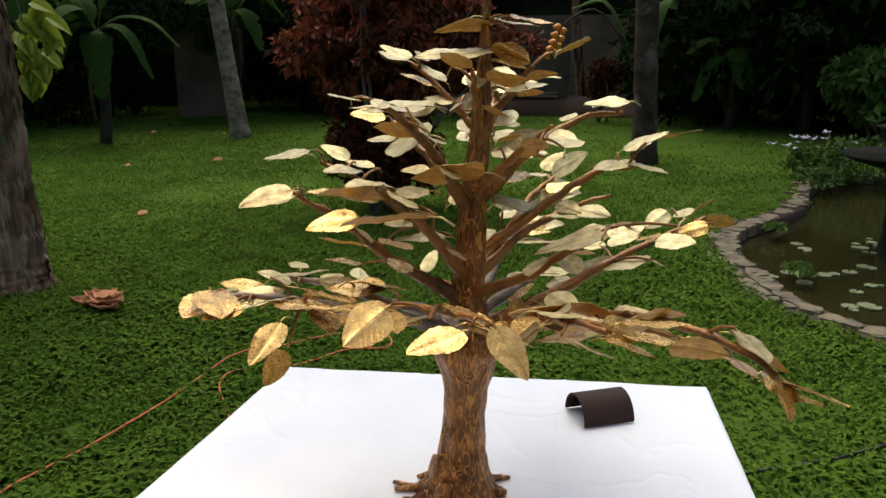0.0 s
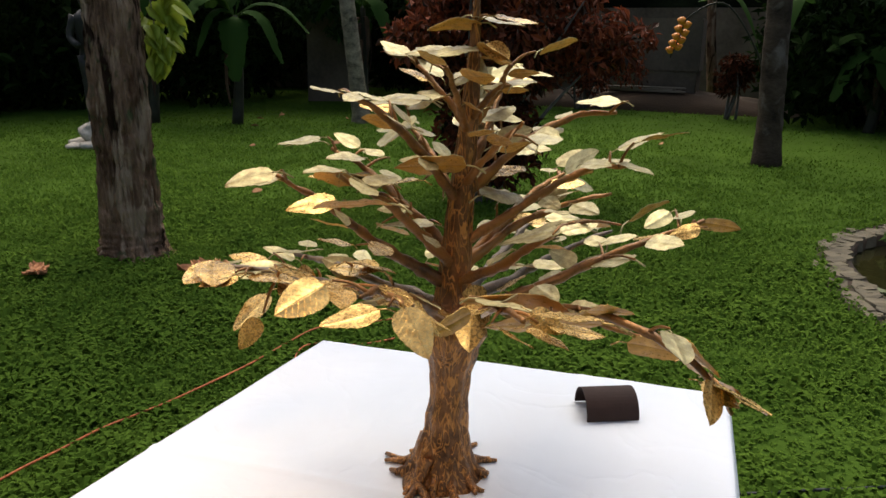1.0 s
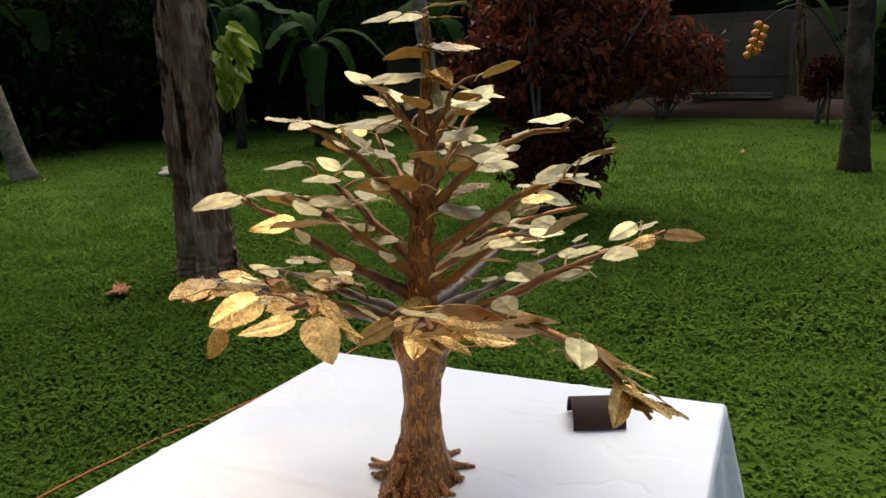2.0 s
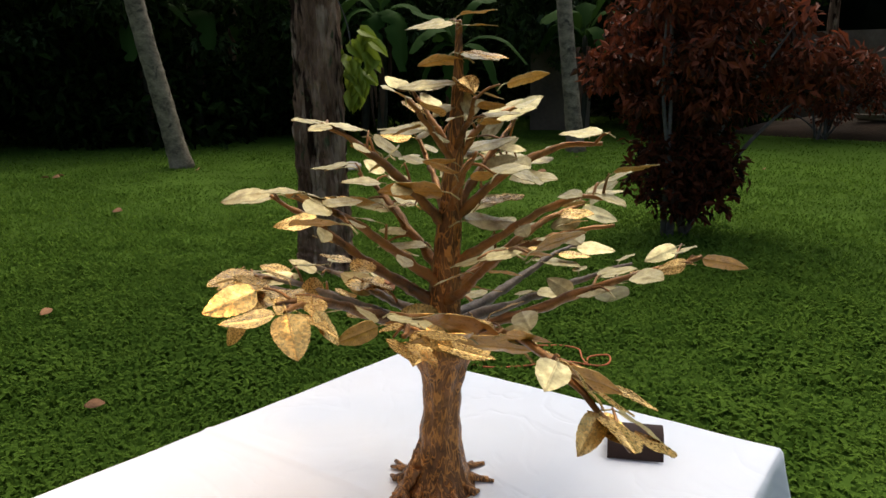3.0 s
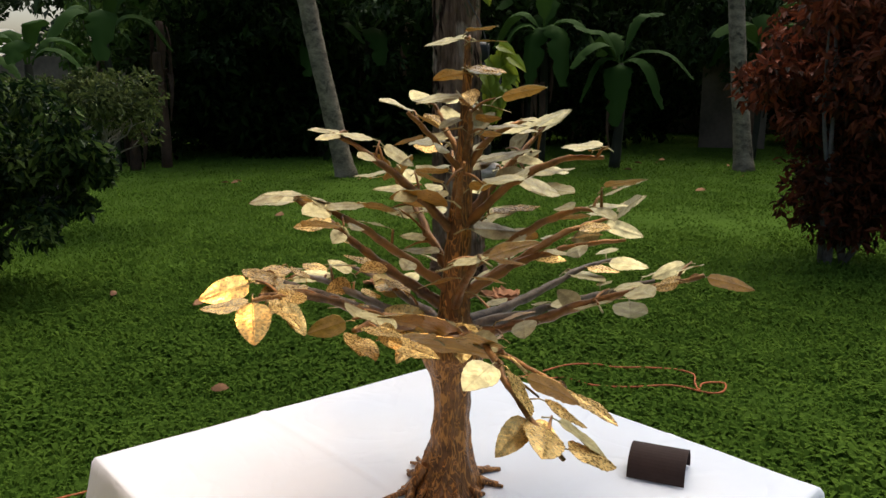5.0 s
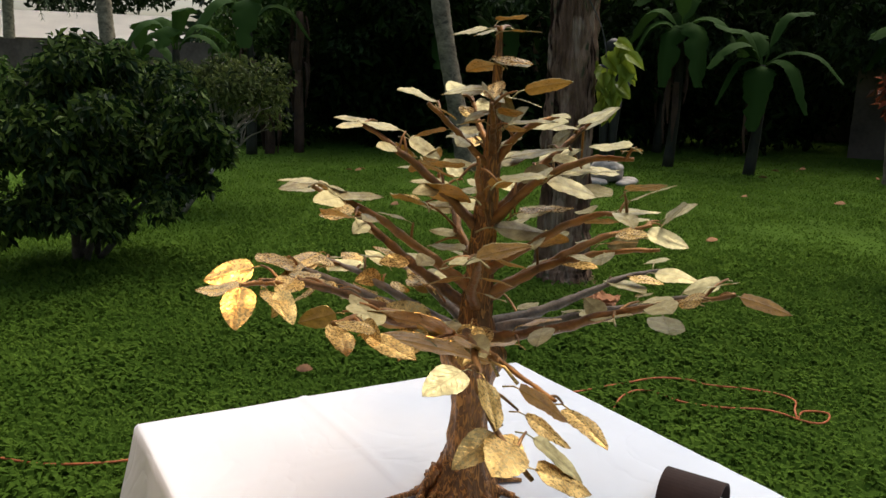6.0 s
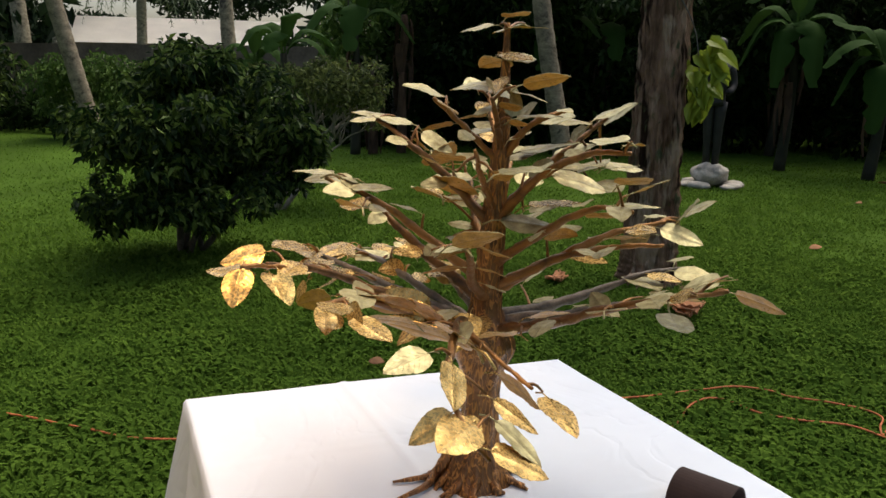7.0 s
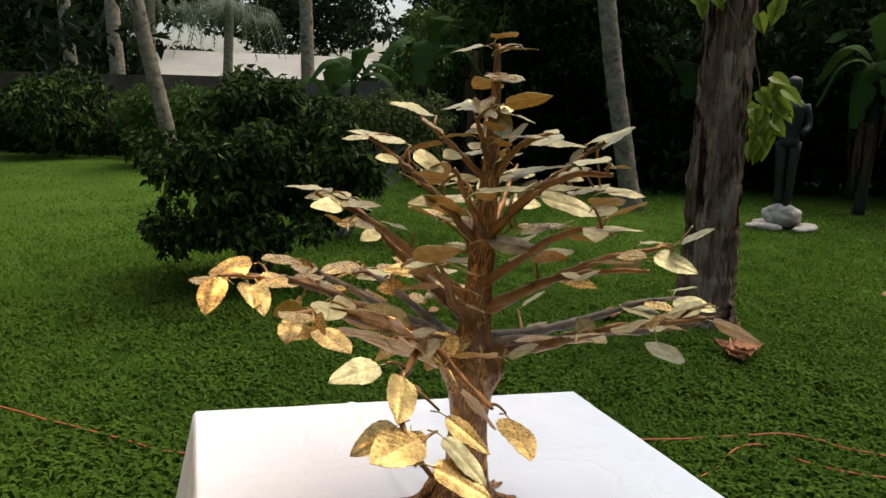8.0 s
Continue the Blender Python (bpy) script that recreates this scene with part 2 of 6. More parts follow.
M_SHRUB = foliage("shrub_leaves", (0.035, 0.075, 0.014), (0.11, 0.18, 0.035), 0.55, 0.12)
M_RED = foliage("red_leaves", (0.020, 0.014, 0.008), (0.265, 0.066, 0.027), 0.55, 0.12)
# almost black leaves: the shade of the wood is put into their colour
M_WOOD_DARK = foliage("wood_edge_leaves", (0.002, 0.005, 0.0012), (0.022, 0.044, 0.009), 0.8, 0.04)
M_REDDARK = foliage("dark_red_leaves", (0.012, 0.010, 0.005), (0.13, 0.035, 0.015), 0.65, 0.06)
M_STEM = material("banana_stem", (0.022, 0.022, 0.010), rough=0.8, dark=0.5, light=1.4, scale=8, fine=50, bump=0.3)
M_BANANA = foliage("banana_leaves", (0.018, 0.046, 0.009), (0.062, 0.118, 0.024), 0.7, 0.04)
M_FLOWER = material("orange_flower", (0.75, 0.26, 0.02), rough=0.5, dark=0.7, light=1.2, scale=20, fine=90, bump=0.1)
M_PETAL = material("white_petals", (0.32, 0.31, 0.37), rough=0.6, dark=0.8, light=1.1, scale=30, fine=90, bump=0)
M_PLANK = material("grey_plank", (0.17, 0.135, 0.10), rough=0.9, dark=0.5, light=1.5, scale=4, fine=40, bump=0.6, stretch=(0.15, 1, 1), vary=0.3)
M_PAD = material("lily_pad", (0.11, 0.135, 0.05), rough=0.6, dark=0.6, light=1.4, scale=12, fine=60, bump=0.1)
# near-black base colour in place of the shade inside the wood
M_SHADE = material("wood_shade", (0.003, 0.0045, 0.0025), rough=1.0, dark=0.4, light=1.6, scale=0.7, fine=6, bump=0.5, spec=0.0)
M_VINE = foliage("vine_leaves", (0.08, 0.17, 0.015), (0.50, 0.52, 0.06), 0.4, 0.3, 0.35)
M_FROND = foliage("palm_fronds", (0.03, 0.055, 0.02), (0.09, 0.12, 0.05), 0.5)
M_OLIVE = foliage("olive_leaves", (0.025, 0.042, 0.012), (0.15, 0.18, 0.050), 0.55, 0.12)
M_UNDER = foliage("undergrowth_leaves", (0.012, 0.028, 0.010), (0.075, 0.125, 0.042), 0.55, 0.15)
M_FAR = foliage("far_leaves", (0.008, 0.018, 0.006), (0.034, 0.058, 0.020), 0.6, 0.15)
M_TWIG = material("grey_twig", (0.12, 0.11, 0.10), rough=0.9, scale=20, fine=80)
M_PALETWIG = material("pale_twig", (0.24, 0.21, 0.17), rough=0.9, scale=20, fine=80)
M_WATER = material("pond_water", (0.020, 0.019, 0.006), rough=0.06, dark=0.7, light=1.4, scale=0.8, fine=9, bump=0.05)


# ---------------------------------------------------------------- small builders
def part(name, bm, mat, parent=None, label="", smooth=True):
    """Links a bmesh as one mesh object, under a thing or a part."""
    me = bpy.data.meshes.new(name)
    if smooth:
        for f in bm.faces:
            f.smooth = True
    bm.to_mesh(me)
    bm.free()
    me.materials.append(mat)
    ob = new(name, me)
    if parent:
        ob.parent = parent
        ob.matrix_parent_inverse = world_of(parent).inverted()
    if label:
        ob["label"] = label
    return ob


def world_of(ob):
    m = ob.matrix_basis.copy()
    while ob.parent:
        m = ob.parent.matrix_basis @ ob.matrix_parent_inverse @ m
        ob = ob.parent
    return m


def thing(name, at, label, category, group="", kind=""):
    ob = new(name)
    ob.empty_display_size = 0.1
    ob.matrix_basis = Matrix.Translation(at)
    return tagged(ob, label, category, group, kind)


def cloud_object(name, verts, faces, mat, parent=None):
    """One mesh out of arrays."""
    me = bpy.data.meshes.new(name)
    me.from_pydata(verts, [], faces)
    me.materials.append(mat)
    ob = new(name, me)
    if parent:
        ob.parent = parent
        ob.matrix_parent_inverse = world_of(parent).inverted()
    return ob


def smooth_path(points, n):
    """n + 1 places along a Catmull-Rom curve through the points."""
    p = [Vector(q) for q in points]
    p = [2 * p[0] - p[1]] + p + [2 * p[-1] - p[-2]]
    out = []
    spans = len(p) - 3
    for k in range(n + 1):
        u = k / n * spans
        i = min(int(u), spans - 1)
        t = u - i
        a, b, c, d = p[i:i + 4]
        out.append(0.5 * (2 * b + (c - a) * t + (2 * a - 5 * b + 4 * c - d) * t * t + (3 * b - a - 3 * c + d) * t ** 3))
    return out


def tube(bm, points, radii, sides=8, rough=0.0, seed=0, ridges=0, cap=True):
    """A bent, tapered tube; rough makes its girth uneven."""
    rings = []
    side = None
    for k, c in enumerate(points):
        d = (points[min(k + 1, len(points) - 1)] - points[max(k - 1, 0)]).normalized()
        if side is None:
            side = d.cross(Vector((0, 0, 1)) if abs(d.z) < 0.9 else Vector((0, 1, 0)))
        side = (side - d * side.dot(d)).normalized()
        other = side.cross(d)
        ring = []
        for s in range(sides):
            a = 2 * math.pi * s / sides
            r = radii[k] * (1 + rough * noise.noise(Vector((seed + math.cos(a) * 1.3, math.sin(a) * 1.3, k * 0.45))))
            if ridges > 20:
                r *= 1 + 0.055 * noise.noise(Vector((math.cos(a) * 5, math.sin(a) * 5, k * 0.16 + seed))) + 0.05 * noise.noise(Vector((math.cos(a) * 14, math.sin(a) * 14, k * 0.12 + seed)))
            elif ridges:
                r *= 1 + 0.06 * math.sin(a * ridges + 2.0 * noise.noise(Vector((a, k * 0.2, seed))))
            ring.append(bm.verts.new(c + (side * math.cos(a) + other * math.sin(a)) * r))
        rings.append(ring)
    for a, b in zip(rings, rings[1:]):
        for s in range(sides):
            bm.faces.new((a[s], a[(s + 1) % sides], b[(s + 1) % sides], b[s]))
    if cap:
        bm.faces.new(rings[0][::-1])
        bm.faces.new(rings[-1])
    return rings


def taper(r0, r1, n, power=1.0):
    return [r0 + (r1 - r0) * (k / n) ** power for k in range(n + 1)]


def box(bm, size, at=(0, 0, 0), turn=0.0, bevel=0.0):
    made = bmesh.ops.create_cube(bm, size=1.0)["verts"]
    bmesh.ops.transform(bm, matrix=Matrix.Translation(at) @ Matrix.Rotation(turn, 4, "Z") @ Matrix.Diagonal((*size, 1)), verts=made)
    if bevel:
        edges = {e for v in made for e in v.link_edges}
        bmesh.ops.bevel(bm, geom=list(edges), offset=bevel, segments=2, affect="EDGES")


def leaf_cloud(name, blobs, count, size, mat, parent=None, seed=1, droop=0.3, hollow=0.45, ratio=0.45, floor=0.02):
    """Many small folded leaves through a set of ball-shaped clumps: (centre, radii). hollow: how far in they start."""
    rng = np.random.default_rng(seed)
    vol = np.array([b[1][0] * b[1][1] * b[1][2] for b in blobs]) ** 0.7
    pick = rng.choice(len(blobs), count, p=vol / vol.sum())
    cen = np.array([b[0] for b in blobs])[pick]
    rad = np.array([b[1] for b in blobs])[pick]
    d = rng.normal(size=(count, 3))
    d /= np.linalg.norm(d, axis=1)[:, None]
    r = hollow + (1 - hollow) * rng.random(count) ** 0.6
    r *= 0.85 + 0.3 * rng.random(count)
    c = cen + d * r[:, None] * rad
    c[:, 2] = np.maximum(c[:, 2], floor)
    ax = d + rng.normal(size=(count, 3)) * 0.8
    ax[:, 2] -= droop
    ax /= np.linalg.norm(ax, axis=1)[:, None]
    nor = rng.normal(size=(count, 3)) * 0.7 + (0, 0, 0.8)
    w = np.cross(ax, nor)
    w /= np.linalg.norm(w, axis=1)[:, None] + 1e-6
    up = np.cross(w, ax)
    s = size * (0.6 + 0.8 * rng.random(count))[:, None]
    a, t = c - ax * s * 0.5, c + ax * s * 0.5 - up * s * 0.12
    l_ = c + w * s * ratio * 0.5 + up * s * 0.08
    r_ = c - w * s * ratio * 0.5 + up * s * 0.08
    v = np.stack([a, l_, t, r_], 1).reshape(-1, 3)
    i = np.arange(count)[:, None] * 4
    f = np.concatenate([np.concatenate([i, i + 1, i + 2], 1), np.concatenate([i, i + 2, i + 3], 1)])
    return cloud_object(name, v.tolist(), f.tolist(), mat, parent)


# ---------------------------------------------------------------- ground
POND = [(1.49, 5.91), (1.64, 5.30), (2.03, 4.83), (2.85, 4.45), (4.0, 4.4), (5.2, 4.9), (6.0, 6.3), (6.0, 8.3), (5.0, 9.8), (3.79, 10.3), (2.95, 10.25), (2.48, 9.37), (2.25, 8.45), (1.89, 7.75), (1.52, 7.20), (1.40, 6.52)]


def in_pond(x, y, grow=0.0):
    """Whether a place lies within the pond's edge, for arrays or numbers."""
    px, py = np.array([p[0] for p in POND]), np.array([p[1] for p in POND])
    px, py = 3.6 + (px - 3.6) * (1 + grow), 7.2 + (py - 7.2) * (1 + grow)
    inside = np.zeros(np.shape(x), dtype=bool)
    for k in range(len(px)):
        x0, y0, x1, y1 = px[k - 1], py[k - 1], px[k], py[k]
        cross = ((y0 > y) != (y1 > y)) & (x < (x1 - x0) * (y - y0) / (y1 - y0 + 1e-9) + x0)
        inside = inside ^ cross
    return inside


def build_ground():
    bm = bmesh.new()
    n = 210
    def spread(u):
        return math.copysign(abs(u) ** 2.6 * 160 + abs(u) * 14, u)
    grid = [[None] * (n + 1) for _ in range(n + 1)]
    for i in range(n + 1):
        for j in range(n + 1):
            x, y = spread(2 * i / n - 1) - 1, spread(2 * j / n - 1) + 5
            z = 0.03 * noise.noise(Vector((x * 0.4, y * 0.4, 0))) - 0.015
            if ((x - 0.2) ** 2 + (y - 1.5) ** 2) < 4:
                z *= 0.3
            if 0 < x < 9 and 3 < y < 12 and in_pond(x, y, 0.03):
                z = -0.3
            grid[i][j] = bm.verts.new((x, y, z))
    for i in range(n):
        for j in range(n):
            bm.faces.new((grid[i][j], grid[i + 1][j], grid[i + 1][j + 1], grid[i][j + 1]))
    ob = part("ground", bm, M_GRASS)
    return tagged(ob, "mown green lawn that reaches the trees", "lawn", kind="structure")


ground = build_ground()


def grass_patch(count, at, reach, size, seed):
    """Blades strewn round a place, thinning out with the distance."""
    rng = np.random.default_rng(seed)
    way, far = rng.uniform(0, 2 * np.pi, count), reach * rng.random(count) ** 0.62 * (0.75 + 0.5 * rng.random(count))
    x, y = at[0] + far * np.cos(way), at[1] + far * np.sin(way)
    keep = ~in_pond(x, y, 0.09)
    x, y = x[keep], y[keep]
    m = len(x)
    a = rng.uniform(0, 2 * np.pi, m)
    lean = rng.uniform(0.4, 1.5, m)
    clump = np.sin(x * 3.1 + 1.7 * np.sin(y * 2.3)) * np.sin(y * 3.7 + 1.3 * np.sin(x * 1.9))
    h = size * rng.uniform(0.45, 1.35, m) * (1 + 0.3 * clump)
    w = h * rng.uniform(0.09, 0.19, m) + 0.0010
    base = np.stack([x, y, np.full(m, -0.012)], 1)
    side = np.stack([-np.sin(a), np.cos(a), np.zeros(m)], 1) * w[:, None]
    out = np.stack([np.cos(a), np.sin(a), np.zeros(m)], 1)
    mid = base + out * (h * lean * 0.45)[:, None] + (np.array([0, 0, 1])[None] * (h * 0.6)[:, None])
    tip = base + out * (h * lean)[:, None] + (np.array([0, 0, 1])[None] * (h * (0.95 - 0.48 * lean))[:, None])
    v = np.stack([base - side, base + side, mid + side, mid - side, tip], 1).reshape(-1, 3)
    i = np.arange(m)[:, None] * 5
    f = [list(r) for r in np.concatenate([i, i + 1, i + 2, i + 3], 1)] + [list(r) for r in np.concatenate([i + 3, i + 2, i + 4], 1)]
    return v.tolist(), f


def build_grass():
    v, f = [], []
    for k, (count, at, reach, size) in enumerate(((125000, (-0.8, 2.3), 4.8, 0.054), (160000, (-3.0, 4.4), 8.4, 0.040), (120000, (-5.0, 7.5), 17.0, 0.036))):
        v2, f2 = grass_patch(count, at, reach, size, 11 + k)
        o = len(v)
        v += v2
        f += [[q + o for q in r] for r in f2]
    tagged(cloud_object("grass", v, f, M_BLADE), "short green grass blades growing over the lawn", "grass", kind="stuff")


build_grass()


# ---------------------------------------------------------------- table and cloth
TABLE_Z, TABLE_SIDE = 0.745, 1.09
CORNERS = [Vector(c) for c in ((-0.402, 0.950, 0), (0.838, 1.030, 0), (0.727, 2.146, 0), (-0.364, 2.030, 0))]


def on_table(v):
    """Carries a place over the square of the tabletop to the table as it stands on the lawn, a little out of square."""
    a, b = v.x / TABLE_SIDE + 0.5, v.y / TABLE_SIDE + 0.5
    p = CORNERS[0] * (1 - a) * (1 - b) + CORNERS[1] * a * (1 - b) + CORNERS[2] * a * b + CORNERS[3] * (1 - a) * b
    return Vector((p.x, p.y, v.z))


def build_table():
    t = thing("table", on_table(Vector((0, 0, 0))), "square table hidden under a white cloth", "table")
    bm = bmesh.new()
    box(bm, (TABLE_SIDE - 0.02, TABLE_SIDE - 0.02, 0.03), (0, 0, TABLE_Z - 0.021), bevel=0.008)
    for v in bm.verts:
        v.co = on_table(v.co)
    part("tabletop", bm, M_HUSK, t)
    for sx in (-1, 1):
        for sy in (-1, 1):
            bm = bmesh.new()
            q = on_table(Vector((sx * 0.48, sy * 0.48, 0)))
            tube(bm, smooth_path([(q.x, q.y, 0), (q.x, q.y, 0.35), (q.x, q.y, TABLE_Z - 0.036)], 6), [0.022] * 7, 12)
            part("leg", bm, M_WIRE, t)


def build_cloth():
    """A white cloth: flat top with old fold lines, rounded edge, and a skirt that falls in folds and stands off at the corners."""
    bm = bmesh.new()
    half, n = TABLE_SIDE / 2, 120
    grid = [[None] * (n + 1) for _ in range(n + 1)]
    for i in range(n + 1):
        for j in range(n + 1):
            x, y = (2 * i / n - 1) * half, (2 * j / n - 1) * half
            z = TABLE_Z + 0.0026 * noise.noise(Vector((x * 5, y * 5, 3))) + 0.0010 * noise.noise(Vector((x * 14, y * 9, 8)))
            for line, high in ((x + 0.19, 0.0016), (x - 0.19, 0.0016), (y + 0.118 + 0.004 * math.sin(x * 9), 0.0042)):
                z += high * math.exp(-(line / 0.010) ** 2)
            grid[i][j] = bm.verts.new((x, y, z))
    for i in range(n):
        for j in range(n):
            bm.faces.new((grid[i][j], grid[i + 1][j], grid[i + 1][j + 1], grid[i][j + 1]))
    rim = [grid[i][0] for i in range(n)] + [grid[n][j] for j in range(n)] + [grid[n - i][n] for i in range(n)] + [grid[0][n - j] for j in range(n)]
    drops = (0.004, 0.012, 0.03, 0.07, 0.13, 0.2, 0.28, 0.36, 0.44)
    last = rim
    m = len(rim)
    for drop in drops:
        ring = []
        for k, v in enumerate(rim):
            x, y = v.co.x / half, v.co.y / half
            corner = (min(abs(x), abs(y)) - 0.72) / 0.28
            corner = max(0.0, corner) ** 2
            nx, ny = (math.copysign(1, x) if abs(x) > 0.999 else 0), (math.copysign(1, y) if abs(y) > 0.999 else 0)
            if nx and ny:
                nx, ny = nx * 0.8, ny * 0.8
            side = 0 if abs(x) > 0.999 else 1
            s = k / m * 2 * math.pi
            fold = 0.5 + 0.5 * math.sin(s * 22 + 1.5 * math.sin(s * 5))
            off = 0.006 * min(1, drop / 0.012) + drop * (0.05 + 0.16 * corner) + 0.035 * fold * min(1, drop / 0.3) ** 1.2 * (1 - corner)
            tuck = 0.25 * drop * corner if not (nx and ny) else 0
            px = v.co.x + nx * off + (math.copysign(tuck, x) if not nx else 0)
            py = v.co.y + ny * off + (math.copysign(tuck, y) if not ny else 0)
            ring.append(bm.verts.new((px, py, v.co.z - drop)))
        for k in range(m):
            bm.faces.new((last[k], last[(k + 1) % m], ring[(k + 1) % m], ring[k]))
        last = ring
    bmesh.ops.recalc_face_normals(bm, faces=bm.faces)
    for v in bm.verts:
        v.co = on_table(v.co)
    ob = part("tablecloth", bm, M_CLOTH)
    sol = ob.modifiers.new("thickness", "SOLIDIFY")
    sol.thickness, sol.offset = 0.0015, -1
    tagged(ob, "white cotton tablecloth with fold lines hanging over the table", "tablecloth")


build_table()
build_cloth()


# ---------------------------------------------------------------- half pipe on the cloth
def build_half_pipe():
    bm = bmesh.new()
    length, r, wall, seg = 0.123, 0.0545, 0.004, 22
    for e, x in enumerate((0, length)):
        for k in range(seg + 1):
            a = math.pi * k / seg
            for q in (r, r - wall):
                bm.verts.new((x, math.cos(a) * q * 1.02, math.sin(a) * q * 1.05))
    bm.verts.ensure_lookup_table()
    def at(e, k, q):
        return bm.verts[e * 2 * (seg + 1) + 2 * k + q]
    for k in range(seg):
        bm.faces.new((at(0, k, 0), at(1, k, 0), at(1, k + 1, 0), at(0, k + 1, 0)))
        bm.faces.new((at(0, k, 1), at(0, k + 1, 1), at(1, k + 1, 1), at(1, k, 1)))
        for e in (0, 1):
            bm.faces.new((at(e, k, 0), at(e, k + 1, 0), at(e, k + 1, 1), at(e, k, 1)))
    for k in (0, seg):
        bm.faces.new((at(0, k, 0), at(0, k, 1), at(1, k, 1), at(1, k, 0)))
    bmesh.ops.recalc_face_normals(bm, faces=bm.faces)
    axis = math.atan2(0.059, 0.108)
    bmesh.ops.transform(bm, matrix=Matrix.Translation((0.4155, 1.902, TABLE_Z + 0.003)) @ Matrix.Rotation(axis, 4, "Z"), verts=bm.verts)
    ob = part("half_pipe", bm, M_PIPE, smooth=False)
    tagged(ob, "dark brown half-round piece of pipe lying on the white cloth", "pipe piece")


build_half_pipe()


# ---------------------------------------------------------------- the metal tree
TREE = thing("tree_sculpture", (0.219, 1.522, TABLE_Z), "copper tree sculpture with gilded leaves standing on the cloth", "sculpture")


def axis_at(z):
    """The middle of the trunk at a height."""
    u = (z - 0.745) / 0.945
    return Vector((0.219 + 0.040 * u + 0.003 * math.sin(u * 9), 1.522 + 0.048 * u - 0.016 * u * u + 0.003 * math.cos(u * 8), z))


def build_trunk():
    bm = bmesh.new()
    zs = [0.742 + 0.95 * k / 70 for k in range(71)]
    pts = [axis_at(z) for z in zs]
    def girth(z):
        marks = ((0.742, 0.090), (0.755, 0.078), (0.775, 0.065), (0.80, 0.054), (0.85, 0.043), (0.92, 0.0375), (0.97, 0.0395), (1.00, 0.045), (1.02, 0.052), (1.04, 0.060), (1.06, 0.065), (1.08, 0.059), (1.10, 0.044), (1.13, 0.033), (1.20, 0.028), (1.30, 0.0245), (1.40, 0.019), (1.52, 0.0135), (1.62, 0.008), (1.70, 0.005))
        for (a, ra), (b, rb) in zip(marks, marks[1:]):
            if a <= z <= b:
                return ra + (rb - ra) * (z - a) / (b - a)
        return 0.004
    tube(bm, pts, [girth(z) for z in zs], 36, 0.10, 5, ridges=9)
    part("trunk", bm, M_COPPER, TREE, "grooved copper trunk")
    rng = random.Random(4)
    for k in range(11):
        a = 2 * math.pi * (k + 0.35 * rng.random()) / 11 + 0.2
        reach = rng.uniform(0.095, 0.135)
        c = axis_at(0.75)
        d = Vector((math.cos(a), math.sin(a), 0))
        s = Vector((-d.y, d.x, 0)) * rng.uniform(-0.02, 0.02)
        for fork in (-1, 1):
            bm = bmesh.new()
            end = c + d * reach * rng.uniform(0.85, 1.05) + s + Vector((-d.y, d.x, 0)) * fork * rng.uniform(0.005, 0.016)
            path = smooth_path([c + d * 0.030 + Vector((0, 0, 0.066)), c + d * 0.058 + Vector((0, 0, 0.018)), c + d * 0.085 + s * 0.6 + Vector((0, 0, 0.005)), Vector((end.x, end.y, 0.750))], 10)
            tube(bm, path, taper(0.020, 0.0035, 10, 0.75), 9, 0.45, k * 3 + fork)
            part("root", bm, M_COPPER, TREE)
    for end, bend in (((0.268, 1.320, 0.750), (0.240, 1.405, 0.757)), ((0.190, 1.350, 0.750), (0.200, 1.415, 0.756))):
        bm = bmesh.new()
        tube(bm, smooth_path([(0.205, 1.475, 0.80), (0.203, 1.445, 0.765), bend, end], 12), taper(0.018, 0.003, 12, 0.7), 9, 0.45, end[0] * 40)
        part("root", bm, M_COPPER, TREE)


build_trunk()


